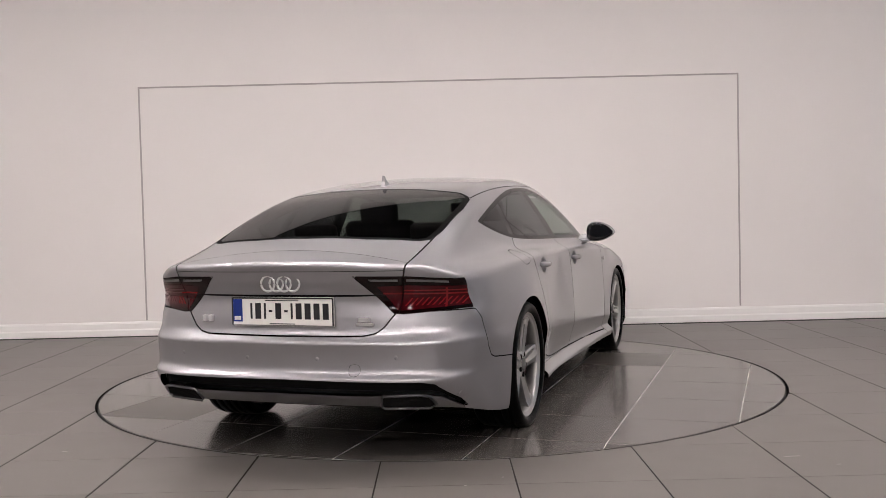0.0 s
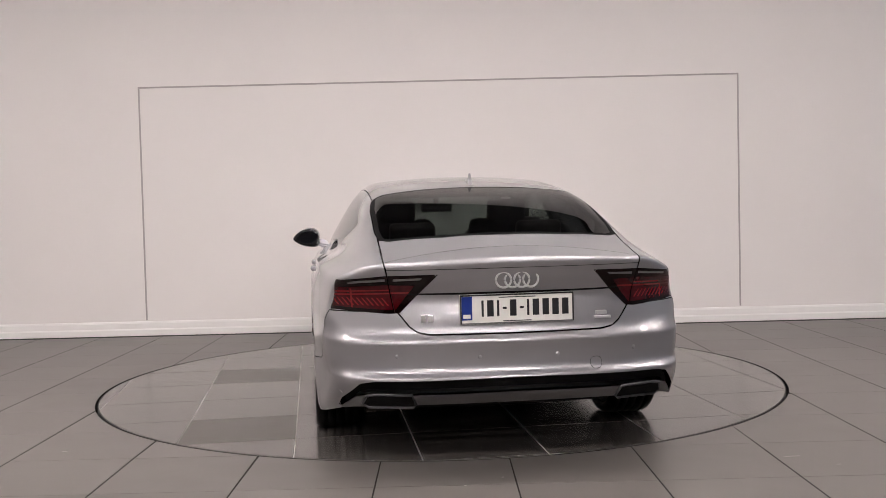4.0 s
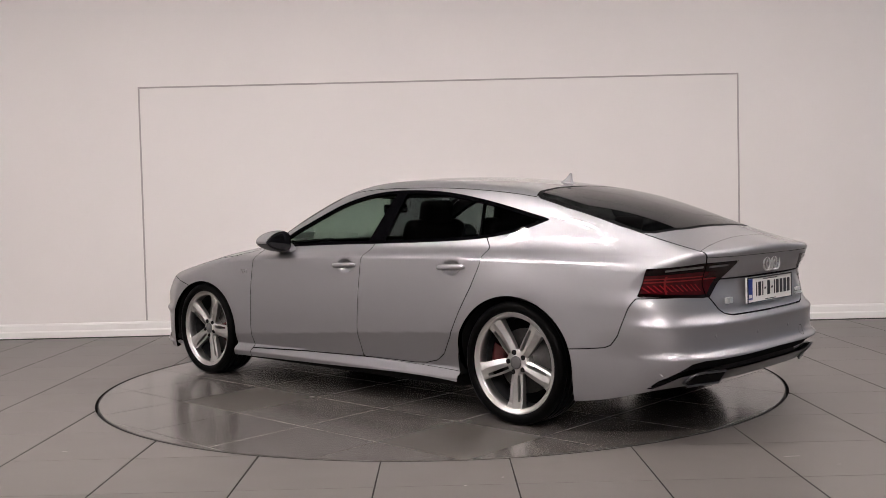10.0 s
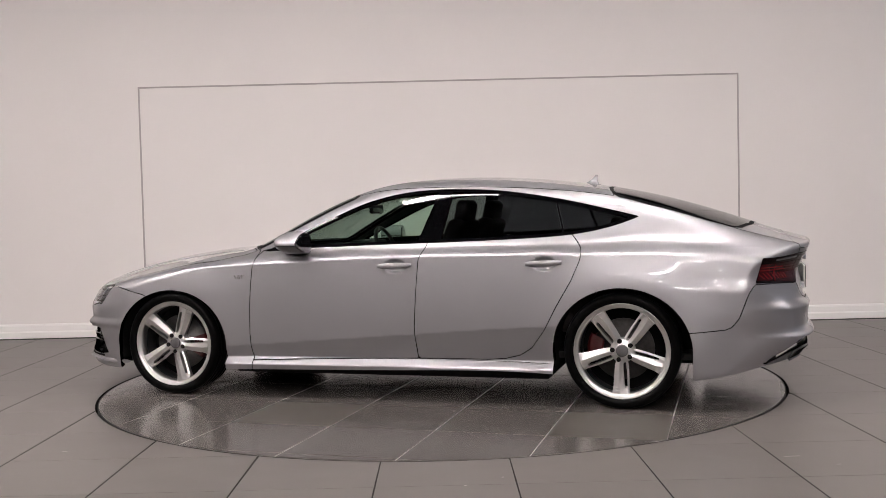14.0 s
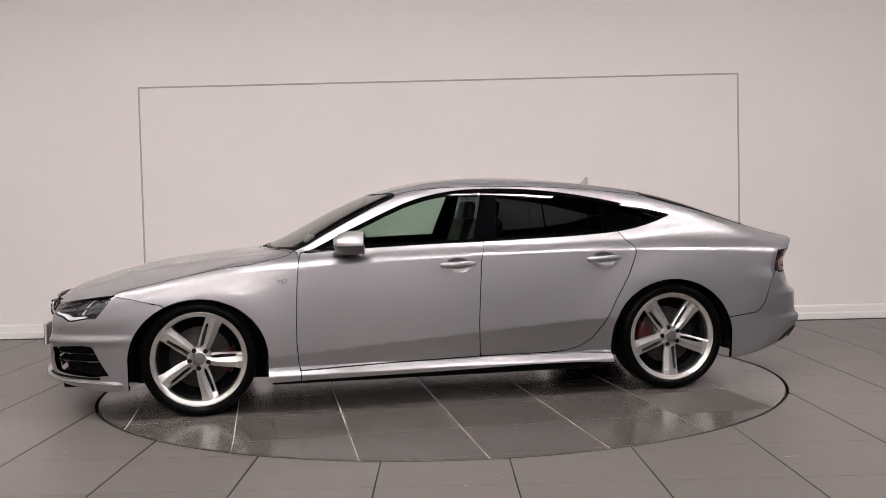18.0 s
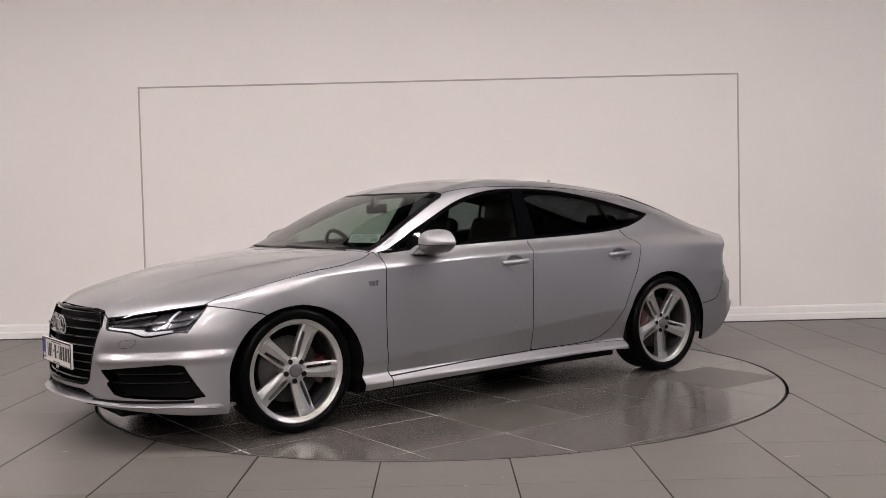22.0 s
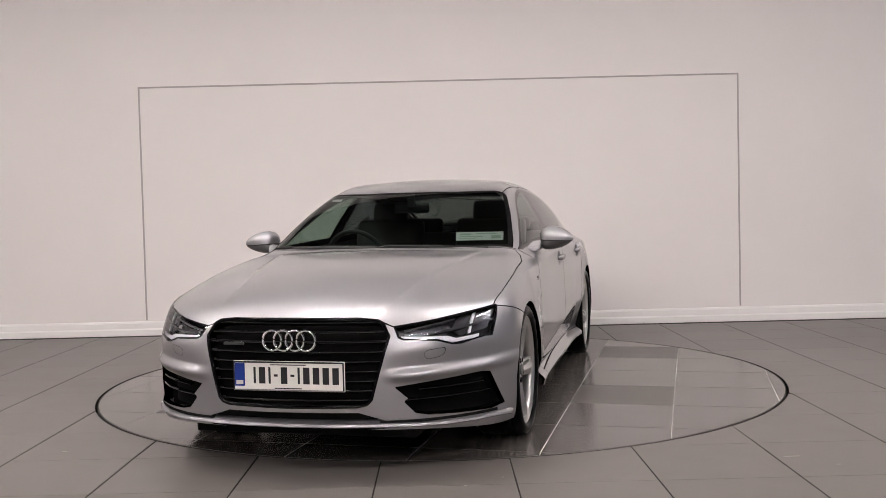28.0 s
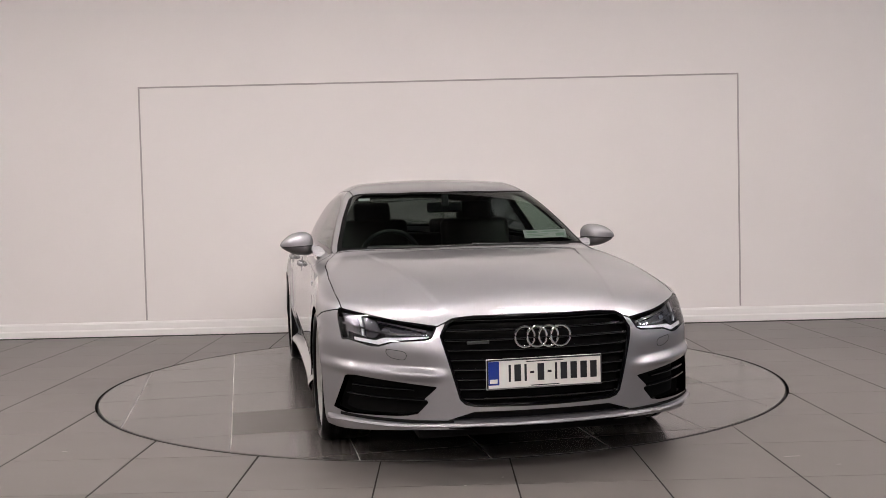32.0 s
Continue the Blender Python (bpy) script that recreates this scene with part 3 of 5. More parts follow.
def outline_field(points, axes, smooth=0):
    """Signed distance in two axes from a closed outline. smooth: rounds of corner cutting."""
    pts = np.array(points, float)
    for _ in range(smooth):
        nxt = np.roll(pts, -1, 0)
        pts = np.stack([0.75 * pts + 0.25 * nxt, 0.25 * pts + 0.75 * nxt], 1).reshape(-1, 2)
    i, j = ["xyz".index(c) for c in axes]

    def field(p):
        q = np.stack([p[:, i], np.abs(p[:, j]) if axes[1] == "y" else p[:, j]], -1) if axes[0] != "y" else np.stack([np.abs(p[:, i]), p[:, j]], -1)
        best = np.full(len(q), 1e9)
        odd = np.zeros(len(q), bool)
        for a, b in zip(pts, np.roll(pts, -1, 0)):
            d = b - a
            t = np.clip(((q - a) @ d) / max(d @ d, 1e-12), 0, 1)
            best = np.minimum(best, np.hypot(*(q - a - t[:, None] * d).T))
            up = (a[1] > q[:, 1]) != (b[1] > q[:, 1])
            if abs(d[1]) > 1e-12:
                odd ^= up & (q[:, 0] < a[0] + (q[:, 1] - a[1]) * d[0] / d[1])
        return np.where(odd, -best, best)

    return field


def both(*fields):
    return lambda p: np.maximum.reduce([f(p) for f in fields])


def mirrored(piece):
    v, n, tri = piece
    return v * [1, -1, 1], n * [1, -1, 1], tri[:, ::-1]


def paired(piece):
    a, b = piece, mirrored(piece)
    return np.concatenate([a[0], b[0]]), np.concatenate([a[1], b[1]]), np.concatenate([a[2], b[2] + len(a[0])])


def sheet(name, piece, mat, depth=0.012, back=False, lift=0.0, back_mat=None):
    """A mesh from a piece of skin: its face, the turned-in rim along its edges and, on request, its back."""
    v, n, tri = piece
    v = v + n * lift
    vs, ns, fs = [v], [n], [tri]
    count = len(v)
    e = np.sort(np.concatenate([tri[:, [0, 1]], tri[:, [1, 2]], tri[:, [2, 0]]]), axis=1)
    d = np.concatenate([tri[:, [0, 1]], tri[:, [1, 2]], tri[:, [2, 0]]])
    key = e[:, 0].astype(np.int64) * count + e[:, 1]
    _, idx, num = np.unique(key, return_index=True, return_counts=True)
    rim = d[idx[num == 1]]
    rim = rim[~((np.abs(v[rim[:, 0], 1]) < 1e-5) & (np.abs(v[rim[:, 1], 1]) < 1e-5))]
    if depth and len(rim):
        a, b = rim[:, 0], rim[:, 1]
        va, vb = v[a], v[b]
        wa, wb = va - n[a] * depth, vb - n[b] * depth
        fnrm = np.cross(wb - va, vb - va)
        fnrm /= np.maximum(np.linalg.norm(fnrm, axis=1), 1e-9)[:, None]
        k = len(rim)
        o = count
        r = np.arange(k)
        vs += [va, vb, wb, wa]
        ns += [-fnrm] * 4
        fs += [np.stack([o + k + r, o + r, o + 2 * k + r], -1), np.stack([o + r, o + 3 * k + r, o + 2 * k + r], -1)]
        count += 4 * k
    if back:
        fs.append(tri[:, ::-1] + count)
        vs.append(v - n * depth)
        ns.append(-n)
    behind = len(tri) if back else 0
    v, n, tri = np.concatenate(vs), np.concatenate(ns), np.concatenate(fs)
    me = bpy.data.meshes.new(name)
    me.vertices.add(len(v))
    me.vertices.foreach_set("co", v.astype(np.float32).ravel())
    me.loops.add(tri.size)
    me.loops.foreach_set("vertex_index", tri.astype(np.int32).ravel())
    me.polygons.add(len(tri))
    me.polygons.foreach_set("loop_start", np.arange(0, tri.size, 3, dtype=np.int32))
    me.update(calc_edges=True)
    me.validate()
    me.shade_smooth()
    if len(me.vertices) == len(n):
        me.normals_split_custom_set_from_vertices(n.astype(np.float32))
    me.materials.append(mat)
    if back_mat and behind:
        me.materials.append(back_mat)
        slots = np.zeros(len(me.polygons), np.int32)
        slots[-behind:] = 1
        me.polygons.foreach_set("material_index", slots)
    return me


CELL = 0.014


# ---- the car ----
GLASS_LINE = [(0.86, 0.920), (0.60, 0.938), (0.30, 0.950), (0.0, 0.959), (-0.3, 0.965), (-0.72, 0.976), (-1.05, 0.990), (-1.25, 1.012), (-1.42, 1.052), (-1.535, 1.094), (-1.545, 1.102), (-1.53, 1.108), (-1.38, 1.146), (-1.2, 1.190), (-1.03, 1.226), (-0.85, 1.258), (-0.68, 1.281), (-0.5, 1.293), (-0.32, 1.297), (-0.14, 1.290), (0.035, 1.262), (0.18, 1.222), (0.32, 1.164), (0.465, 1.098), (0.57, 1.052), (0.68, 0.996), (0.78, 0.948)]


def car_body(car):
    def cpart(name, piece, mat, label="", depth=0.012, back=False, parent=None, lift=0.0, back_mat=None):
        ob = part(name, sheet(name, piece, mat, depth, back, lift, back_mat), mat, parent or car, label)
        if parent is None:
            ob.location = OFFSET
        return ob

    def pair(name, piece, mat, label="", depth=0.012, back=False, parents=(None, None), lift=0.0, back_mat=None):
        return [cpart(name, q, mat, label, depth, back, up, lift, back_mat) for q, up in zip((piece, mirrored(piece)), parents)]

    half = wrap(skin, (-2.646, 0.0, 0.096), (2.562, 1.008, 1.440), CELL)
    # floor line of the shell, then the wheel openings
    sill_z = curve((2.6, 0.215), (2.3, 0.198), (2.0, 0.168), (1.86, 0.165), (1.05, 0.178), (0, 0.192), (-1.05, 0.195), (-1.85, 0.175), (-2.1, 0.215), (-2.30, 0.262), (-2.6, 0.285))
    rest = keep_part(half, lambda p: sill_z(p[:, 0]) - p[:, 2])
    for hx, az in ((HUB_X, 0.352), (-HUB_X, 0.365)):
        opening = lambda p, hx=hx, az=az: np.maximum((np.hypot((p[:, 0] - hx) / 0.398, np.minimum(np.maximum(p[:, 2] - HUB_Z, -0.02), 9) / az) - 1) * 0.37, 0.5 - p[:, 1])
        rest = keep_part(rest, lambda p, o=opening: -o(p))

    # glass
    dlo = both(outline_field(GLASS_LINE, "xz", 1), lambda p: 0.45 - p[:, 1])
    surround, rest = carve(rest, dlo, 0.0)
    inner = lambda p: dlo(p) + 0.020
    door_glass = both(inner, lambda p: (-0.205 - (p[:, 2] - 0.96) * 0.31) - p[:, 0], lambda p: p[:, 0] - 0.70 + (p[:, 2] - 0.93) * 0.0)
    rear_glass = both(inner, lambda p: p[:, 0] - (-0.352 - (p[:, 2] - 0.96) * 0.14), lambda p: (-1.120 + (p[:, 2] - 0.96) * 0.30) - p[:, 0])
    quarter = both(inner, lambda p: p[:, 0] - (-1.133 + (p[:, 2] - 0.96) * 0.30))
    for nm, fld, mat, lab in (("front_door_window", door_glass, GLASS, "lightly tinted clear glass"), ("rear_door_window", rear_glass, PRIVACY, "dark privacy glass"), ("quarter_window", quarter, PRIVACY, "dark privacy glass")):
        pane, surround = carve(surround, fld, 0.0005)
        pair(nm, pane, mat, lab, 0.004)
    pair("window_surround", surround, PILLAR_BLACK, "gloss black window frame and pillar cover", 0.02, True)

    screen = both(outline_field([(0.36, 0.0), (0.33, 0.30), (0.245, 0.585), (0.265, 0.603), (0.50, 0.668), (0.80, 0.735), (0.885, 0.745), (0.93, 0.70), (1.035, 0.40), (1.07, 0.20), (1.075, -0.1), (0.36, -0.1)], "xy"), lambda p: 0.93 - p[:, 2])
    pane, rest = carve(rest, screen, 0.002)
    border, pane = carve(pane, lambda p: -0.026 - screen(p), 0.0)
    shield = cpart("windscreen", paired(pane), SCREEN_GLASS, "clear curved windscreen", 0.005)
    cpart("black_border", paired(border), BORDER_BLACK, "black printed edge of the glass", 0.005, parent=shield)
    back_line = outline_field([(-1.33, -0.1), (-1.33, 0.30), (-1.36, 0.50), (-1.385, 0.565), (-1.42, 0.588), (-1.60, 0.606), (-1.95, 0.608), (-2.08, 0.595), (-2.125, 0.55), (-2.19, 0.30), (-2.215, -0.1)], "xy")
    pane, rest = carve(rest, both(back_line, lambda p: 0.95 - p[:, 2]), 0.002)
    border, pane = carve(pane, lambda p: -0.024 - back_line(p), 0.0)
    back_pane = cpart("rear_window", paired(pane), REAR_PANE, "dark sloping rear window", 0.005)
    cpart("black_border", paired(border), BORDER_BLACK, "black printed edge of the glass", 0.005, parent=back_pane)
    roof, rest = carve(rest, both(outline_field([(0.36, -0.1), (0.33, 0.30), (0.25, 0.575), (-0.3, 0.580), (-0.9, 0.580), (-1.39, 0.582), (-1.36, 0.50), (-1.33, 0.30), (-1.33, -0.1)], "xy"), lambda p: 1.1 - p[:, 2]), 0.002)
    cpart("roof", paired(roof), PAINT, "", 0.025, True, back_mat=HEADLINER)

    # front end
    grille = both(outline_field([(-0.1, 0.696), (0.30, 0.694), (0.380, 0.686), (0.410, 0.672), (0.446, 0.615), (0.440, 0.585), (0.372, 0.335), (0.350, 0.312), (0.310, 0.302), (-0.1, 0.298)], "yz"), lambda p: 2.0 - p[:, 0])
    grille_face, rest = carve(rest, grille, 0.0)
    lamp = both(outline_field([(0.452, 0.654), (0.62, 0.676), (0.84, 0.718), (0.97, 0.742), (0.97, 0.57), (0.82, 0.588), (0.735, 0.566), (0.700, 0.566), (0.640, 0.586), (0.50, 0.596), (0.478, 0.606)], "yz"), lambda p: (1.925 + (0.715 - p[:, 2]) * 0.85) - p[:, 0])
    lens, rest = carve(rest, lamp, 0.0015)
    border, lens = carve(refine(lens), lambda p: -0.0065 - lamp(p), 0.0)
    headlights = pair("headlight", lens, LENS, "slim clear headlight with angular light guides", 0.003)
    pair("housing", lens, LAMP_DARK, "dark lamp housing", 0.0, parents=headlights, lift=-0.035)
    pair("lamp_edge", border, GLOSS_BLACK, "black edge of the lamp", 0.006, parents=headlights)
    guides = (("light_guide", [(0.500, 0.641), (0.505, 0.634), (0.60, 0.651), (0.70, 0.671), (0.70, 0.678), (0.60, 0.658)], LAMP_GREY, -0.008),
              ("light_guide", [(0.490, 0.613), (0.497, 0.600), (0.60, 0.592), (0.645, 0.592), (0.700, 0.574), (0.80, 0.588), (0.80, 0.602), (0.715, 0.592), (0.68, 0.605), (0.60, 0.608)], LIGHT_GUIDE, -0.006),
              ("reflector", [(0.712, 0.688), (0.765, 0.700), (0.760, 0.612), (0.735, 0.604), (0.695, 0.632)], LAMP_MID, -0.022),
              ("reflector", [(0.778, 0.703), (0.850, 0.718), (0.836, 0.628), (0.772, 0.612)], LAMP_MID, -0.022),
              ("lamp_divider", [(0.766, 0.700), (0.776, 0.702), (0.771, 0.612), (0.761, 0.610)], LIGHT_GUIDE, -0.014),
              ("projector", [(0.655, 0.648), (0.682, 0.650), (0.690, 0.640), (0.690, 0.630), (0.660, 0.628)], REFLECTOR, -0.018),
              ("light_guide", [(0.500, 0.624), (0.62, 0.626), (0.70, 0.638), (0.85, 0.664), (0.85, 0.655), (0.70, 0.628), (0.62, 0.616), (0.500, 0.615)], LAMP_MID, -0.010),
              ("reflector", [(0.53, 0.637), (0.60, 0.643), (0.68, 0.660), (0.68, 0.612), (0.60, 0.608), (0.53, 0.611)], LAMP_GREY, -0.024))
    for nm, shape, mat, deep in guides:
        bit = keep_part(lens, outline_field(shape, "yz"))
        if len(bit[2]):
            pair(nm, bit, mat, "", 0.012, parents=headlights, lift=deep)
    intake = both(outline_field([(0.464, 0.392), (0.62, 0.411), (0.80, 0.430), (0.838, 0.424), (0.886, 0.262), (0.84, 0.249), (0.60, 0.260), (0.548, 0.272), (0.500, 0.326), (0.520, 0.338)], "yz"), lambda p: 1.9 - p[:, 0])
    intake_face, rest = carve(rest, intake, 0.0)
    slot = both(outline_field([(-0.1, 0.284), (0.31, 0.282), (0.42, 0.246), (0.42, 0.206), (-0.1, 0.200)], "yz"), lambda p: 1.9 - p[:, 0])
    slot_face, rest = carve(rest, slot, 0.0)
    bonnet, rest = carve(rest, both(outline_field([(1.095, -0.1), (1.09, 0.20), (1.055, 0.40), (0.95, 0.70), (0.90, 0.765), (0.99, 0.808), (1.13, 0.838), (1.47, 0.850), (1.75, 0.846), (1.925, 0.836), (2.10, 0.83), (2.60, 0.60), (2.60, -0.1)], "xy"), outline_field([(-0.1, 0.69), (0.30, 0.69), (0.38, 0.682), (0.412, 0.668), (0.452, 0.652), (0.62, 0.672), (0.84, 0.712), (0.97, 0.735), (0.97, 1.2), (-0.1, 1.2)], "yz")))
    cpart("bonnet", paired(bonnet), PAINT, "long silver bonnet")
    bumper, rest = carve(rest, outline_field([(1.925, 0.712), (1.82, 0.694), (1.66, 0.655), (1.55, 0.60), (1.55, 0.0), (2.8, 0.0), (2.8, 0.712)], "xz"))
    washer, bumper = carve(bumper, both(outline_field([(0.585, 0.545), (0.668, 0.556), (0.676, 0.552), (0.664, 0.520), (0.610, 0.508), (0.594, 0.512)], "yz", 1), lambda p: 1.9 - p[:, 0]), 0.0009)
    front_bumper = cpart("front_bumper", paired(bumper), PAINT, "", 0.03)
    grille_back = cpart("grille", paired(grille_face), DARK, "gloss black radiator grille with thin bars", 0.0, lift=-0.05)
    pair("washer_cover", washer, PAINT, "small flap of the headlight washer", 0.006, parents=(front_bumper, front_bumper))
    pair("air_intake", intake_face, DARK, "black lower side air intake", 0.0, parents=(front_bumper, front_bumper), lift=-0.07)
    cpart("lower_slot", paired(slot_face), DARK, "black slot over the splitter lip", 0.0, parent=front_bumper, lift=-0.045)
    fender, rest = carve(rest, outline_field([(0.872, 0.93), (0.866, 0.885), (0.876, 0.80), (0.884, 0.70), (0.89, 0.58), (0.892, 0.41), (0.884, 0.29), (0.872, 0.225), (0.872, 0.0), (2.2, 0.0), (2.2, 0.9), (1.0, 0.98)], "xz"))
    pair("front_wing", fender, PAINT)

    # doors
    outer = lambda p: 0.45 - p[:, 1]
    door, rest = carve(rest, both(outline_field([(0.850, 0.93), (0.866, 0.885), (0.876, 0.80), (0.884, 0.70), (0.89, 0.58), (0.892, 0.41), (0.884, 0.29), (0.872, 0.238), (0.3, 0.255), (-0.222, 0.264), (-0.212, 0.45), (-0.224, 0.66), (-0.240, 0.863), (-0.272, 0.958), (-0.28, 1.0), (0.6, 0.98)], "xz"), outer))
    front_doors = pair("front_door", door, PAINT, "", 0.04, True, back_mat=TRIM_DARK)
    door, rest = carve(rest, both(outline_field([(-0.222, 0.264), (-0.325, 0.265), (-0.66, 0.264), (-0.77, 0.272), (-0.86, 0.295), (-0.93, 0.340), (-1.014, 0.45), (-1.085, 0.586), (-1.174, 0.738), (-1.222, 0.850), (-1.231, 0.884), (-1.222, 0.925), (-1.168, 0.995), (-1.13, 1.03), (-0.28, 1.0), (-0.272, 0.958), (-0.240, 0.863), (-0.224, 0.66), (-0.212, 0.45)], "xz"), outer))
    rear_doors = pair("rear_door", door, PAINT, "", 0.04, True, back_mat=TRIM_DARK)
    sill, rest = carve(rest, both(outline_field([(0.872, 0.236), (0.3, 0.252), (-0.3, 0.261), (-0.7, 0.255), (-1.2, 0.245), (-1.2, 0.0), (1.1, 0.0), (1.1, 0.236)], "xz"), outer), 0.001)
    pair("side_sill", sill, PAINT, "silver side skirt under the doors")

    # tail
    tail = both(outline_field([(0.362, 0.876), (0.60, 0.872), (0.755, 0.856), (0.97, 0.846), (0.97, 0.712), (0.82, 0.716), (0.575, 0.700), (0.53, 0.704), (0.45, 0.785)], "yz"), lambda p: p[:, 0] - (-2.235 + (0.852 - p[:, 2]) * 0.30))
    lens, rest = carve(rest, tail, 0.0015)
    hatch_side = lambda p: np.abs(p[:, 1]) - (0.552 + (p[:, 2] - 0.70) * 0.20)
    inner_lens, outer_lens = carve(refine(lens), hatch_side)
    tails = pair("tail_light", outer_lens, DARK_RED, "dark red tail light cover", 0.01)
    glow_band = outline_field([(0.455, 0.832), (0.60, 0.836), (0.755, 0.826), (0.97, 0.815), (0.97, 0.722), (0.82, 0.726), (0.58, 0.712), (0.545, 0.714), (0.50, 0.772)], "yz")
    strip = outline_field([(0.595, 0.860), (0.70, 0.852), (0.76, 0.845), (0.76, 0.836), (0.70, 0.842), (0.595, 0.849)], "yz")
    lower, upper = keep_part(outer_lens, lambda p: glow_band(p) + 0.004), keep_part(inner_lens, lambda p: glow_band(p) + 0.004)
    pair("red_band", lower, RED_LENS, "red glowing-looking lens band", 0.003, parents=tails, lift=0.0015)
    for k in range(11):
        u, lo, hi = 0.575 + 0.022 * k, 0.736, 0.772
        bar = keep_part(lower, outline_field([(u + 0.030, hi), (u + 0.037, hi), (u + 0.009, lo), (u, lo)], "yz"))
        if len(bar[2]):
            pair("lamp_segment", bar, SEGMENT_RED, "", 0.001, parents=tails, lift=0.0025)
    for za, zb in ((0.790, 0.797), (0.806, 0.812)):
        bar = keep_part(lower, outline_field([(0.57, za), (0.90, za - 0.012), (0.90, zb - 0.012), (0.57, zb)], "yz"))
        pair("lamp_segment", bar, SEGMENT_RED, "", 0.001, parents=tails, lift=0.0025)
    bar = keep_part(lower, outline_field([(0.742, 0.815), (0.750, 0.815), (0.744, 0.722), (0.736, 0.722)], "yz"))
    pair("lamp_divider", bar, SEGMENT_RED, "", 0.001, parents=tails, lift=0.0022)
    pair("smoked_strip", keep_part(outer_lens, strip), TRIM_GREY, "pale strip at the top of the lamp", 0.002, parents=tails, lift=0.0015)
    hatch_lens = [inner_lens, mirrored(inner_lens)]
    hatch, rest = carve(rest, both(outline_field([(-0.1, 0.600), (0.40, 0.604), (0.455, 0.615), (0.490, 0.640), (0.540, 0.705), (0.586, 0.87), (0.600, 0.93), (0.598, 1.0), (0.605, 1.2), (-0.1, 1.2)], "yz"), lambda p: p[:, 0] + 2.035), 0.0035)
    spoiler, hatch = carve(hatch, both(lambda p: p[:, 0] + 2.36 + 0.14 * p[:, 1] ** 2, lambda p: 0.90 - p[:, 2]), 0.0012)
    lid = cpart("tailgate", paired(hatch), PAINT, "silver tailgate with a spoiler lip")
    cpart("spoiler", paired(spoiler), PAINT, "retracted silver spoiler flap", parent=lid)
    for q in hatch_lens:
        lamp_ob = cpart("tail_light", q, DARK_RED, "dark red tail light cover", 0.01, parent=lid)
    for q in (upper, mirrored(upper)):
        cpart("red_band", q, RED_LENS, "red lens band", 0.003, parent=lid, lift=0.0015)
    inner_bar = keep_part(upper, outline_field([(0.47, 0.800), (0.60, 0.798), (0.60, 0.790), (0.48, 0.792)], "yz"))
    for q in (inner_bar, mirrored(inner_bar)):
        cpart("lamp_segment", q, SEGMENT_RED, "", 0.001, parent=lid, lift=0.0025)
    inner_strip = keep_part(inner_lens, outline_field([(0.43, 0.862), (0.56, 0.859), (0.56, 0.849), (0.44, 0.853)], "yz"))
    for q in (inner_strip, mirrored(inner_strip)):
        cpart("smoked_strip", q, TRIM_GREY, "pale strip at the top of the lamp", 0.002, parent=lid, lift=0.0015)
    rear_slot = both(outline_field([(-0.1, 0.408), (0.66, 0.400), (0.72, 0.389), (0.80, 0.305), (0.815, 0.262), (0.80, 0.262), (0.74, 0.322), (0.70, 0.332), (-0.1, 0.336)], "yz"), lambda p: p[:, 0] + 2.1)
    rear_slot_face, rest = carve(rest, rear_slot, 0.0)
    valance, rest = carve(rest, both(outline_field([(-0.1, 0.336), (0.70, 0.332), (0.74, 0.322), (0.80, 0.262), (0.80, 0.0), (-0.1, 0.0)], "yz"), lambda p: p[:, 0] + 2.1), 0.001)
    bumper, rest = carve(rest, outline_field([(-1.70, 0.438), (-1.842, 0.443), (-1.949, 0.452), (-2.03, 0.460), (-2.065, 0.474), (-2.105, 0.523), (-2.158, 0.66), (-2.190, 0.708), (-2.8, 0.708), (-2.8, 0.0), (-1.70, 0.0)], "xz"))
    tow, right_bumper = carve(bumper, both(outline_field([(0.335, 0.478), (0.390, 0.478), (0.390, 0.425), (0.335, 0.425)], "yz", 2), lambda p: p[:, 0] + 2.3), 0.0008)
    m = mirrored(right_bumper)
    rear_bumper = cpart("rear_bumper", (np.concatenate([bumper[0], m[0]]), np.concatenate([bumper[1], m[1]]), np.concatenate([bumper[2], m[2] + len(bumper[0])])), PAINT, "", 0.03)
    cpart("tow_cover", mirrored(tow), PAINT, "square tow-eye cover", 0.006, parent=rear_bumper)
    cpart("rear_slot", paired(rear_slot_face), DARK, "black slot across the rear bumper", 0.0, parent=rear_bumper, lift=-0.035)
    cpart("diffuser", paired(valance), TRIM_GREY, "grey-silver lower trim of the rear bumper", parent=rear_bumper)
    flap, right_side = carve(rest, both(outline_field([(-1.45, 0.935), (-1.34, 0.945), (-1.305, 0.910), (-1.315, 0.868), (-1.44, 0.862), (-1.475, 0.898)], "xz", 2), lambda p: 0.5 - p[:, 1]), 0.0012)
    cpart("fuel_flap", mirrored(flap), PAINT, "rounded silver fuel flap", 0.008)
    for q in (rest, mirrored(right_side)):
        cpart("body_side", q, PAINT, "silver body side with roof rail and rear wing", 0.03, True, back_mat=HEADLINER)
    return dict(lid=lid, front_bumper=front_bumper, rear_bumper=rear_bumper, front_doors=front_doors, rear_doors=rear_doors, headlights=headlights, grille=grille_back)




def nose_x(y, z):
    return float(nose_line(z)) - 0.37 * y * y - 0.34 * abs(y) ** 6


def tail_x(y, z):
    bowl = 0.48 - 0.16 * float(step(0.73 - z, 0.0, 0.26))
    return float(tail_line(z)) + 0.04 * y * y + bowl * y ** 4


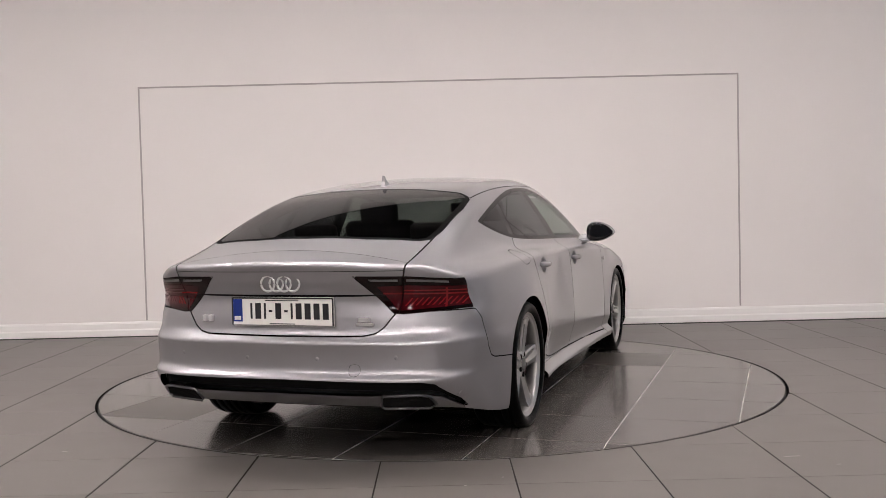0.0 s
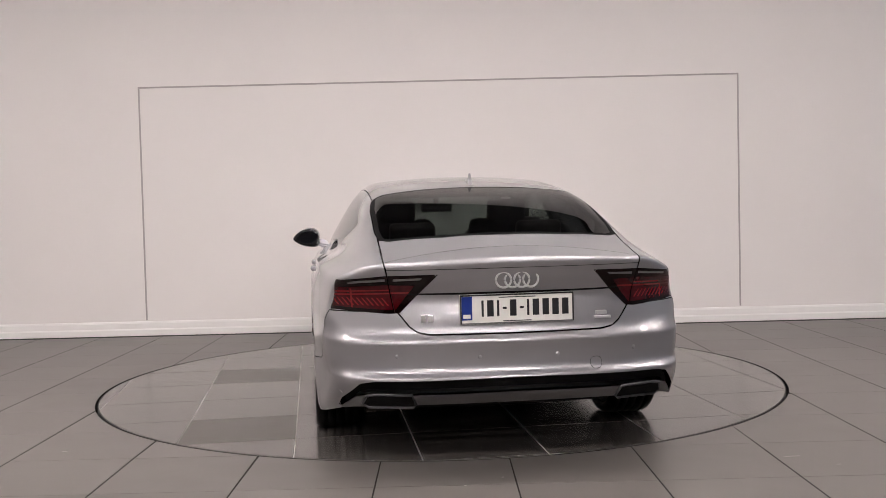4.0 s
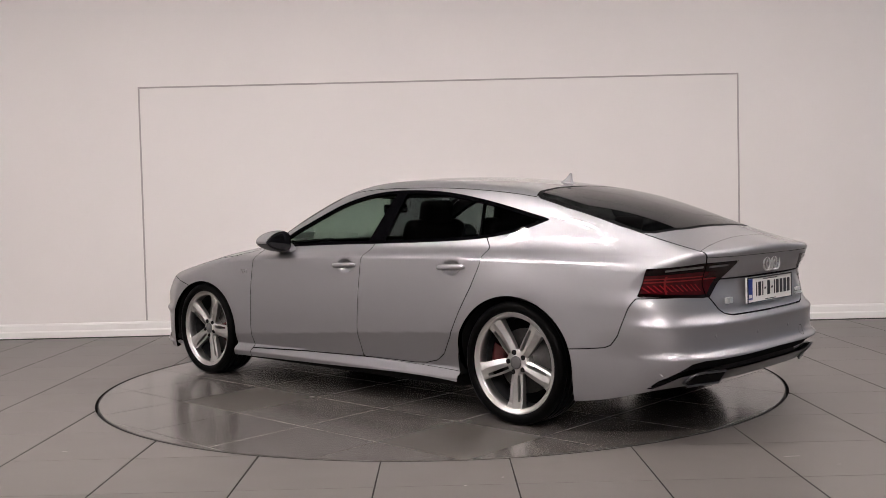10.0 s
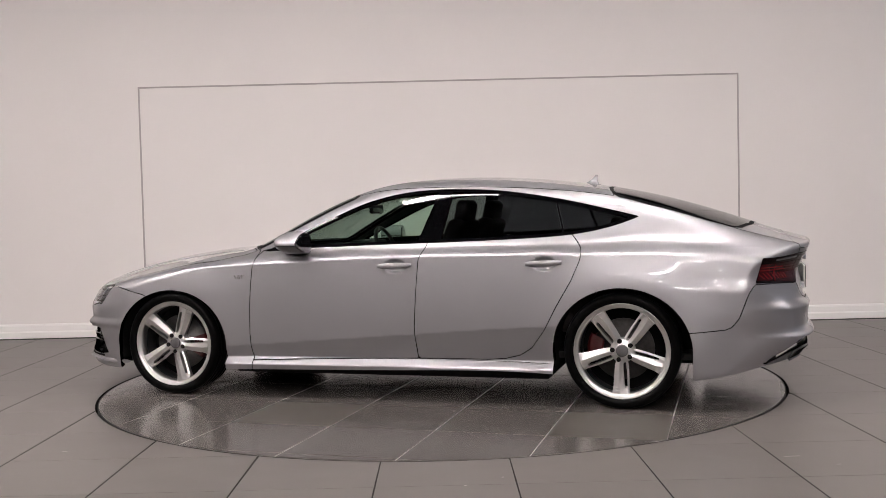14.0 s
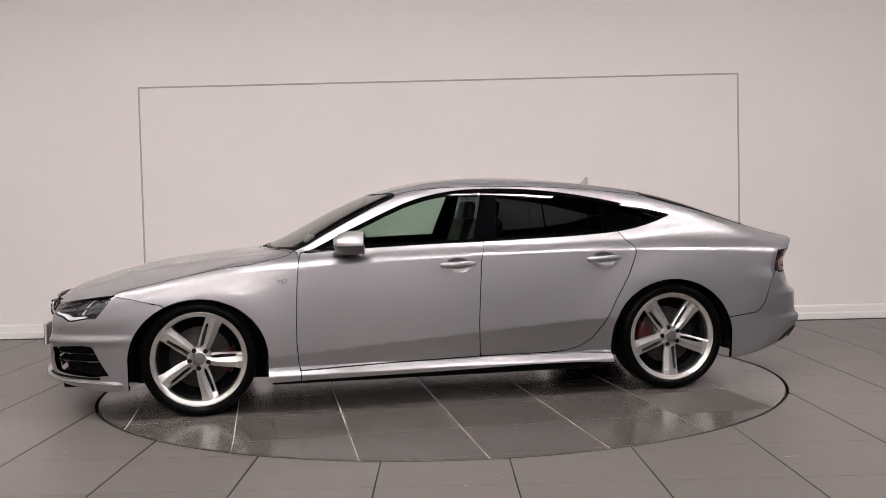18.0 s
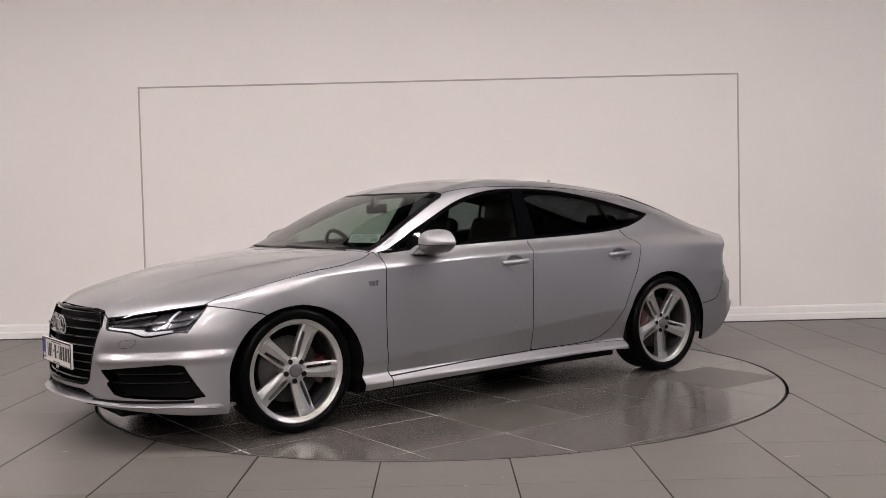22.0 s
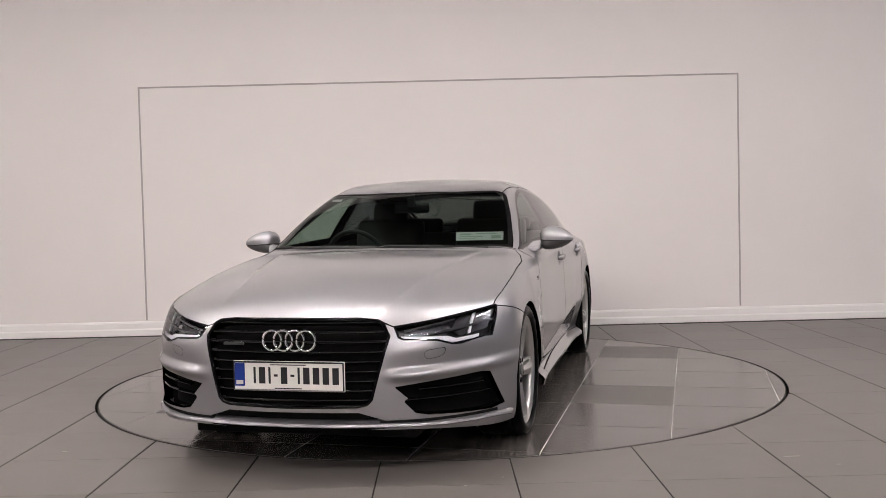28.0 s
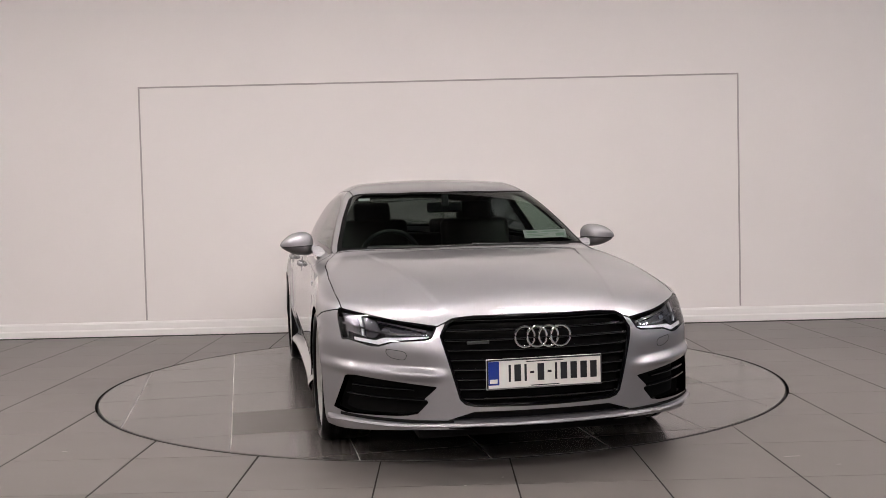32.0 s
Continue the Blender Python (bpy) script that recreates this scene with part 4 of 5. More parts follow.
def ribbon(points, height, depth, bevel=0.002):
    """A level bar along points, with a rectangular section."""
    bm = bmesh.new()
    rings = []
    for x, y, z in points:
        rings.append([bm.verts.new(p) for p in ((x, y, z - height * 0.5), (x + depth * 0.28, y, z - height * 0.15), (x + depth * 0.28, y, z + height * 0.15), (x + depth * 0.16, y, z + height * 0.38), (x - depth * 0.1, y, z + height * 0.5), (x - depth, y, z + height * 0.5), (x - depth, y, z - height * 0.5))])
    for a, b in zip(rings, rings[1:]):
        for k in range(7):
            bm.faces.new((a[k], a[(k + 1) % 7], b[(k + 1) % 7], b[k]))
    bm.faces.new(rings[0][::-1])
    bm.faces.new(rings[-1])
    bmesh.ops.recalc_face_normals(bm, faces=bm.faces[:])
    return bm


def in_car(ob, car):
    if ob.parent == car:
        ob.location = OFFSET
    return ob


def grille_bars(grille):
    edge = [(0.30, 0.694), (0.380, 0.686), (0.410, 0.672), (0.446, 0.615), (0.440, 0.585), (0.372, 0.335), (0.350, 0.312), (0.310, 0.302)]
    full = [(-y, z) for y, z in edge[::-1]] + edge
    loop = []
    for (a, b), (c, d) in zip(full, full[1:] + full[:1]):
        k = max(1, int(math.hypot(c - a, d - b) / 0.03))
        loop += [(a + (c - a) * i / k, b + (d - b) * i / k) for i in range(k)]
    mid = 0.505
    pts = [(nose_x(y, z) - 0.006, y * 0.982, mid + (z - mid) * 0.975) for y, z in loop]
    part("grille_frame", tube(pts, 0.009, 8, True), PILLAR_BLACK, grille, "gloss black grille surround", True)

    def half_at(z):
        ys = [(0.298, 0.31), (0.335, 0.372), (0.585, 0.440), (0.615, 0.446), (0.672, 0.410), (0.694, 0.30)]
        for (z0, a), (z1, b) in zip(ys, ys[1:]):
            if z0 <= z <= z1:
                return a + (b - a) * (z - z0) / (z1 - z0)
        return 0.3

    for k in range(9):
        z = 0.335 + 0.0425 * k
        h = half_at(z) - 0.012
        n = 16
        row = [(nose_x(h * (2 * i / n - 1), z) - 0.016, h * (2 * i / n - 1), z) for i in range(n + 1)]
        part("grille_bar", ribbon(row, 0.012, 0.022), GRILLE_BLACK, grille)
    part("side_badge", box(nose_x(0.28, 0.585) - 0.006, nose_x(0.28, 0.585), -0.335, -0.235, 0.577, 0.590, 0.002), DARK_CHROME, grille, "small grey bar badge")


def ring_badge(parent, x, z, size, face, radius, label):
    """Four interlocked rings as plain shapes."""
    bms = []
    step_y = size * 0.60
    for k in range(4):
        y = (k - 1.5) * step_y
        pts = [(x + face * 0.004 * (k % 2), y + size / 2 * math.cos(a), z + size / 2 * math.sin(a)) for a in [math.tau * i / 32 for i in range(32)]]
        bms.append(tube(pts, radius, 8, True))
    part("badge", joined(*bms), CHROME if face > 0 else BADGE, parent, label, True)


def plate(parent, x, z0, z1, face):
    """A white number plate with a blue band in a black holder; its characters stay plain bars."""
    ob = part("number_plate", box(-0.006, 0.006, -0.264, 0.264, z0 - 0.004, z1 + 0.004, 0.003), PLATE_WHITE, parent, "white number plate with a blue end band")
    ob.location = (x, 0, 0)
    f = face

    def patch(nm, ya, yb, za, zb, mat, lift=0.0075, lab=""):
        a, b = sorted((ya * f, yb * f))
        bm = box(min(f * 0.004, f * lift), max(f * 0.004, f * lift), a, b, za, zb)
        part(nm, bm, mat, ob, lab)

    h = z1 - z0
    # the reader's left is +y at the back and -y at the front
    L = -1
    patch("frame_edge", -0.262, 0.262, z1 - 0.004, z1 + 0.003, INK, 0.009)
    patch("frame_edge", -0.262, 0.262, z0 - 0.003, z0 + 0.003, SATIN, 0.009)
    patch("frame_edge", -0.263, -0.257, z0, z1, INK, 0.009)
    patch("frame_edge", 0.257, 0.263, z0, z1, INK, 0.009)
    patch("blue_band", L * 0.256, L * 0.208, z0 + 0.016, z1 - 0.006, PLATE_BLUE)
    patch("band_mark", L * 0.250, L * 0.216, z0 + 0.024, z0 + 0.042, PLATE_WHITE, 0.0085)
    patch("small_bar", -0.085, 0.085, z1 - 0.014, z1 - 0.010, INK)
    patch("small_bar", -0.065, 0.065, z0 + 0.006, z0 + 0.010, INK)
    widths = (0.010, 0.030, 0.010, 0.018, 0.030, 0.018, 0.010, 0.030, 0.030, 0.030, 0.030)
    y = -0.165
    zc = (z0 + z1) / 2 + 0.003
    for w in widths:
        tall = 0.005 if w == 0.018 else 0.037
        patch("plate_bar", -L * y, -L * (y + w), zc - tall, zc + tall, INK)
        y += w + 0.0158
    return ob


def spoke_mesh():
    """One spoke of the rim, pointing along +x, its face towards +y: a broad ridged blade and a thin arm beside it, with a slot between them."""
    # radius: thin arm's outer and inner edge, blade's inner edge, ridge, outer edge
    lines = {0.044: (-0.028, -0.020, -0.012, 0.006, 0.024), 0.066: (-0.035, -0.024, -0.011, 0.008, 0.031), 0.090: (-0.041, -0.028, -0.010, 0.010, 0.036),
             0.130: (-0.047, -0.035, -0.015, 0.009, 0.038), 0.175: (-0.051, -0.040, -0.022, 0.007, 0.038), 0.212: (-0.054, -0.043, -0.028, 0.003, 0.038),
             0.228: (-0.055, -0.042, -0.026, -0.002, 0.039), 0.247: (-0.058, -0.042, -0.024, -0.003, 0.042), 0.262: (-0.060, -0.042, -0.022, -0.003, 0.044)}
    rows = sorted(lines)
    drop = (-0.017, -0.009, -0.008, 0.0, -0.015)
    bm = bmesh.new()
    grid = []
    for r in rows:
        dish = -0.022 + 0.022 * (r / 0.268) ** 1.4 - (0.018 if r > 0.26 else 0.0)
        fade = 0.4 if r < 0.06 else 1.0 if r < 0.22 else 0.75 if r < 0.24 else 0.5
        grid.append([bm.verts.new((math.sqrt(r * r - v * v), dish + d * fade, v)) for v, d in zip(lines[r], drop)])
    low = [[bm.verts.new((v.co.x, -0.060, v.co.z * 0.90)) for v in row] for row in grid]
    slot = lambda i: rows[i] >= 0.065 and rows[i + 1] <= 0.2125
    n = len(rows)
    for i in range(n - 1):
        for k in range(4):
            if not (k == 1 and slot(i)):
                bm.faces.new((grid[i][k], grid[i][k + 1], grid[i + 1][k + 1], grid[i + 1][k]))
        for k in (0, 4) + ((1, 2) if slot(i) else ()):
            bm.faces.new((grid[i][k], grid[i + 1][k], low[i + 1][k], low[i][k]))
    for i in (rows.index(0.066), rows.index(0.212)):
        bm.faces.new((grid[i][1], grid[i][2], low[i][2], low[i][1]))
    bmesh.ops.recalc_face_normals(bm, faces=bm.faces[:])
    return bm


def build_wheel(car, hx, side, phase, front):
    w = part("wheel", lathe([(0.247, 0.040), (0.247, 0.094), (0.250, 0.1005), (0.256, 0.1025), (0.268, 0.106), (0.271, 0.1105), (0.276, 0.111), (0.280, 0.104), (0.276, 0.094), (0.256, 0.055), (0.250, 0.040), (0.247, 0.040)], 72), ALLOY, car, "silver alloy wheel rim with five twin spokes", True)
    w.matrix_basis = Matrix.Translation(OFFSET + Vector((hx, side * 0.795, HUB_Z))) @ (Matrix.Identity(4) if side > 0 else Matrix.Rotation(math.pi, 4, "Z"))
    part("barrel", lathe([(0.250, 0.058), (0.240, 0.0), (0.246, -0.09), (0.274, -0.105), (0.268, -0.106), (0.250, -0.09), (0.246, 0.0), (0.252, 0.054)], 64), BARREL, w, "dark inside of the rim", True)
    tread = [(0.276, 0.108), (0.282, 0.120), (0.296, 0.127), (0.312, 0.127), (0.324, 0.120), (0.331, 0.108)]
    for g in (0.075, 0.030, -0.015, -0.060):
        tread += [(0.335, g + 0.012), (0.335, g), (0.328, g - 0.001), (0.328, g - 0.009), (0.335, g - 0.010)]
    tread += [(0.331, -0.108), (0.320, -0.122), (0.298, -0.127), (0.276, -0.108)]
    part("tyre", lathe(tread, 80), RUBBER, w, "black low-profile tyre", True)
    me = None
    for k in range(5):
        if me is None:
            me = mesh_of("spoke", spoke_mesh(), ALLOY)
        o = part("spoke", me, ALLOY, w)
        o.matrix_basis = Matrix.Translation((0, 0.1055, 0)) @ Matrix.Rotation(phase + math.tau * k / 5, 4, "Y")
    part("hub", lathe([(0.0, 0.084), (0.038, 0.084), (0.042, 0.081), (0.062, 0.080), (0.071, 0.074), (0.072, 0.02)], 40), ALLOY, w, "", True)
    part("hub_cap", lathe([(0.0, 0.0925), (0.028, 0.092), (0.035, 0.089), (0.036, 0.080)], 32), TRIM_GREY, w, "grey round hub cap", True)
    for k in range(5):
        a = phase + math.tau * k / 5 - radians(17)
        o = part("wheel_bolt", lathe([(0.0, 0.0865), (0.0135, 0.0865), (0.0145, 0.080)], 14), DARK, w, "dark recessed wheel bolt")
        o.location = (0.056 * math.cos(a), 0, -0.056 * math.sin(a))
    part("brake_disc", lathe([(0.06, 0.02), (0.085, 0.02), (0.086, 0.005), (0.178, 0.005), (0.178, -0.02), (0.06, -0.02)], 56), IRON, w, "grey steel brake disc", True)
    # caliper: towards the car's rear on the front axle, towards its front on the rear one
    toward = (math.pi if front else 0.0) if side > 0 else (0.0 if front else math.pi)
    prof = [(0.115, 0.045), (0.125, 0.052), (0.185, 0.052), (0.205, 0.040), (0.205, -0.03), (0.115, -0.03), (0.115, 0.045)]
    part("caliper", lathe(prof, 14, "y", 0.80, toward - 0.30), CALIPER, w, "red brake caliper", True)
    part("wheel_back", lathe([(0.0, -0.06), (0.25, -0.06)], 40), DARK, w)
    return w


def mirror_round(y, z):
    """1 on the outline of the mirror head seen from the front: flat and tall beside the door, drawn to a low point outside."""
    u = np.clip((y + 0.097) / 0.194, 0, 1)
    top, bottom = 0.076 - 0.056 * u ** 3.0, -0.072 + 0.040 * u ** 2.4
    return np.abs((y - 0.30 * np.minimum(z + 0.012, 0)) / 0.099) ** 3.2 + np.abs((z - 0.5 * (top + bottom)) / (0.5 * (top - bottom))) ** 2.6


def mirror_shell():
    def f(p):
        x, y, z = p[:, 0], p[:, 1], p[:, 2]
        r = np.abs(x / 0.124) ** 2.3 + mirror_round(y, z)
        a = (r ** 0.4 - 1) * 0.05
        return smax(a, (-0.066 - x) + 0.16 * y, 0.012)
    return wrap_full(f, (-0.144, -0.144, -0.09), (0.144, 0.126, 0.09), 0.009)


def wrap_full(f, lo, hi, cell):
    """wrap() for a shape that does not stop at the car's middle plane."""
    v, n, tri = wrap(lambda p: f(p - [0, 5, 0]), (lo[0], lo[1] + 5, lo[2]), (hi[0], hi[1] + 5, hi[2]), cell)
    return v - [0, 5, 0], n, tri


def door_mirrors(doors):
    shell = mirror_shell()
    back = lambda p: p[:, 0] + 0.057 - 0.16 * p[:, 1]
    glass_side = keep_part(shell, lambda p: back(p))
    cap = keep_part(shell, lambda p: -back(p))
    upper = keep_part(cap, lambda p: -0.010 - p[:, 2] - 0.05 * p[:, 1])
    lower = keep_part(cap, lambda p: p[:, 2] + 0.05 * p[:, 1] + 0.016)
    seam = keep_part(keep_part(cap, lambda p: p[:, 2] + 0.05 * p[:, 1] + 0.012), lambda p: -0.016 - p[:, 2] - 0.05 * p[:, 1])
    rim = keep_part(glass_side, lambda p: 0.82 - mirror_round(p[:, 1], p[:, 2]))
    glass = keep_part(glass_side, lambda p: mirror_round(p[:, 1], p[:, 2]) - 0.82)
    at = np.array([0.540, 0.958, 0.982])
    for door, flip in zip(doors, (False, True)):
        def put(name, piece, mat, parent, label="", lift=0.0):
            q = (piece[0] + at, piece[1], piece[2])
            q = mirrored(q) if flip else q
            return part(name, sheet(name, q, mat, 0.004, lift=lift), mat, parent, label)
        m = put("door_mirror", upper, PAINT, door, "silver door mirror housing")
        put("mirror_base", lower, TRIM_GREY, door, "darker grey lower shell of the mirror")
        put("mirror_seam", seam, BLACK_PLASTIC, door, "black seam of the mirror housing", -0.003)
        put("mirror_rim", rim, BLACK_PLASTIC, door, "black mirror edge")
        put("mirror_glass", glass, GLOSS_BLACK, door, "mirror glass", -0.002)
        s = -1 if flip else 1
        arm = prism([(0.665, 0.900), (0.50, 0.900), (0.495, 0.925), (0.52, 0.965), (0.61, 0.965), (0.655, 0.930)], 0.075, 0.0, "xz", 0.80)
        bmesh.ops.bevel(arm, geom=arm.edges[:], offset=0.008, segments=2, affect="EDGES")
        for v in arm.verts:
            k = (v.co.y - 0.80) / 0.075
            v.co.z += 0.010 * k
            v.co.y += (v.co.z - 0.92) * 0.5 - 0.01
        if flip:
            arm = moved(arm, Matrix.Diagonal((1, -1, 1, 1)))
        part("mirror_arm", arm, PAINT, door, "silver foot of the mirror")


def door_handles(doors, xc, z, car):
    for door, s in zip(doors, (1, -1)):
        y = 0.0
        probe = np.array([[xc + 0.105, 0.87, z]])
        for _ in range(30):
            probe[0, 1] -= float(skin(probe)[0])
        y = float(probe[0, 1])
        pts, rad = [], []
        for i in range(13):
            u = i / 12 * 2 - 1
            pts.append((xc + 0.106 * u, s * (y + 0.020 - 0.016 * u ** 4), z + 0.004 - 0.003 * u))
            rad.append(0.0145 * (1 - 0.35 * abs(u) ** 6))
        bar = tube(pts, rad, 12)
        for v in bar.verts:
            v.co.z = z + (v.co.z - z) * 1.15
        part("door_handle", bar, PAINT, door, "silver pull handle", True)


def cabin(car):
    def seat(x, y):
        base = part("front_seat", box(x - 0.26, x + 0.26, y - 0.25, y + 0.25, 0.44, 0.58, 0.05, 3), SEAT_LEATHER, car, "dark red leather front seat", True)
        base.location = OFFSET
        back = moved(box(-0.06, 0.06, -0.25, 0.25, 0.0, 0.62, 0.05, 3), Matrix.Translation((x - 0.22, y, 0.52)) @ Matrix.Rotation(radians(-20), 4, "Y"))
        part("backrest", back, SEAT_LEATHER, base, "", True)
        head = moved(box(-0.045, 0.045, -0.13, 0.13, 0.0, 0.16, 0.035, 3), Matrix.Translation((x - 0.41, y, 1.07)) @ Matrix.Rotation(radians(-12), 4, "Y"))
        part("headrest", head, SEAT_LEATHER, base, "", True)

    seat(0.02, 0.37)
    seat(0.02, -0.37)
    bench = in_car(part("rear_seat", box(-1.16, -0.72, -0.62, 0.62, 0.40, 0.56, 0.05, 3), SEAT_LEATHER, car, "dark red leather rear bench", True), car)
    part("backrest", moved(box(-0.06, 0.06, -0.62, 0.62, 0.0, 0.55, 0.05, 3), Matrix.Translation((-1.13, 0, 0.48)) @ Matrix.Rotation(radians(-26), 4, "Y")), SEAT_LEATHER, bench, "", True)
    for y in (-0.36, 0.36):
        part("headrest", moved(box(-0.04, 0.04, -0.13, 0.13, 0.0, 0.12, 0.03, 3), Matrix.Translation((-1.37, y, 0.98)) @ Matrix.Rotation(radians(-15), 4, "Y")), SEAT_LEATHER, bench, "", True)
    in_car(part("parcel_shelf", box(-2.05, -1.36, -0.60, 0.60, 0.90, 0.925, 0.008), TRIM_DARK, car, "dark parcel shelf"), car)
    in_car(part("cabin_floor", box(-2.3, 1.0, -0.72, 0.72, 0.26, 0.30), TRIM_DARK, car, "dark cabin floor"), car)
    dash = prism([(0.42, 0.60), (0.46, 0.80), (0.52, 0.90), (0.62, 0.935), (0.80, 0.93), (0.98, 0.92), (1.0, 0.60)], 1.42, 0.0, "xz", -0.71)
    bmesh.ops.bevel(dash, geom=[e for e in dash.edges if abs(e.verts[0].co.y - e.verts[1].co.y) > 1], offset=0.02, segments=2, affect="EDGES")
    dash_ob = in_car(part("dashboard", dash, TRIM_DARK, car, "dark soft dashboard", False), car)
    part("instrument_hood", box(0.46, 0.66, -0.53, -0.21, 0.90, 0.955, 0.025, 3), TRIM_DARK, dash_ob, "", True)
    in_car(part("centre_console", box(-0.5, 0.5, -0.13, 0.13, 0.40, 0.66, 0.03), TRIM_DARK, car), car)
    ring = [(0.0, 0.185 * math.cos(a), 0.185 * math.sin(a)) for a in [math.tau * k / 36 for k in range(36)]]
    at = Matrix.Translation((0.40, -0.37, 0.87)) @ Matrix.Rotation(radians(22), 4, "Y")
    wheel_ob = in_car(part("steering_wheel", moved(tube(ring, 0.015, 8, True), at), LEATHER, car, "black three-spoke steering wheel", True), car)
    part("wheel_boss", moved(joined(box(-0.015, 0.04, -0.07, 0.07, -0.06, 0.06, 0.02), box(-0.01, 0.01, -0.18, 0.18, -0.018, 0.018, 0.004), box(-0.01, 0.01, -0.02, 0.02, -0.18, 0.0, 0.004)), at), TRIM_DARK, wheel_ob)
    rear_view = in_car(part("interior_mirror", box(0.335, 0.365, -0.115, 0.115, 1.150, 1.215, 0.014, 3), GLOSS_BLACK, car, "black interior mirror", True), car)
    part("mirror_mount", box(0.355, 0.385, -0.022, 0.022, 1.19, 1.265, 0.008), BLACK_PLASTIC, rear_view)
    # parking paper behind the windscreen, and a sticker
    paper = prism([(-0.14, 0.0), (0.14, 0.0), (0.14, 0.055), (-0.14, 0.055)], 0.001, 0.0, "xy")
    m = Matrix.Translation((0.80, 0.535, 0.983)) @ Matrix.Rotation(radians(97), 4, "Z") @ Matrix.Rotation(radians(60), 4, "X")
    sheet_ob = in_car(part("paper_notice", moved(paper, m), PAPER, car, "white and green paper notice behind the windscreen"), car)
    for a, b, c, d in ((-0.12, -0.05, 0.034, 0.046), (-0.02, 0.10, 0.040, 0.046), (-0.12, 0.02, 0.022, 0.027), (-0.12, -0.02, 0.012, 0.016), (0.07, 0.125, 0.010, 0.030)):
        part("print_bar", moved(prism([(a, c), (b, c), (b, d), (a, d)], 0.001, 0.0, "xy", 0.001), m), PAPER_GREEN, sheet_ob)
    sm = Matrix.Translation((0.332, -0.515, 1.243)) @ Matrix.Rotation(radians(82), 4, "Z") @ Matrix.Rotation(radians(35), 4, "X")
    in_car(part("sticker", moved(prism([(-0.035, -0.012), (0.035, -0.012), (0.035, 0.012), (-0.035, 0.012)], 0.001, 0.0, "xy"), sm), PAPER, car, "small pale sticker behind the windscreen"), car)


def underside(car):
    floor_pan = joined(box(-1.02, 1.04, -0.82, 0.82, 0.145, 0.255, 0.01), box(1.0, 2.28, -0.54, 0.54, 0.15, 0.26, 0.01), box(-2.16, -1.0, -0.52, 0.52, 0.21, 0.30, 0.01))
    in_car(part("underbody", floor_pan, DARK, car, "black underbody"), car)
    for hx in (HUB_X, -HUB_X):
        for s in (1, -1):
            prof = [(0.405, 0.0), (0.405, 0.36), (0.0, 0.36)]
            arch = lathe(prof, 40, "y", math.pi + 0.56, -0.28)
            arch = moved(arch, Matrix.Translation((hx, s * 0.905, HUB_Z + 0.004)) @ Matrix.Diagonal((0.985, -s, 0.92, 1)))
            in_car(part("arch_liner", arch, DARK, car, "black wheel arch lining"), car)
    # added dark box that stops the bright room showing through the intakes
    in_car(part("bumper_beam", box(1.885, 1.945, -0.85, 0.85, 0.20, 0.52, 0.01), DARK, car, "black backing added behind the bumper openings"), car)
    in_car(part("firewall", box(0.98, 1.02, -0.74, 0.74, 0.26, 0.90), DARK, car), car)


def wing_y(x, z):
    """Half the car's width at a place on its side."""
    probe = np.array([[x, 0.9, z]])
    for _ in range(30):
        probe[0, 1] -= float(skin(probe)[0])
    return float(probe[0, 1])


def lettering(words, height, side):
    """Raised letters that stand on the car's left (1) or right (-1) side."""
    text = bpy.data.curves.new("letters", "FONT")
    text.body, text.size, text.extrude = words, height, 0.002
    ob = bpy.data.objects.new("letters", text)
    scene.collection.objects.link(ob)
    bpy.context.view_layer.update()
    me = bpy.data.meshes.new_from_object(ob)
    bpy.data.objects.remove(ob)
    bpy.data.curves.remove(text)
    me.transform(Matrix(((-side, 0, 0, 0), (0, 0, side, side * 0.002), (0, 1, 0, 0), (0, 0, 0, 1))))
    me.materials.clear()
    me.materials.append(SATIN)
    return me


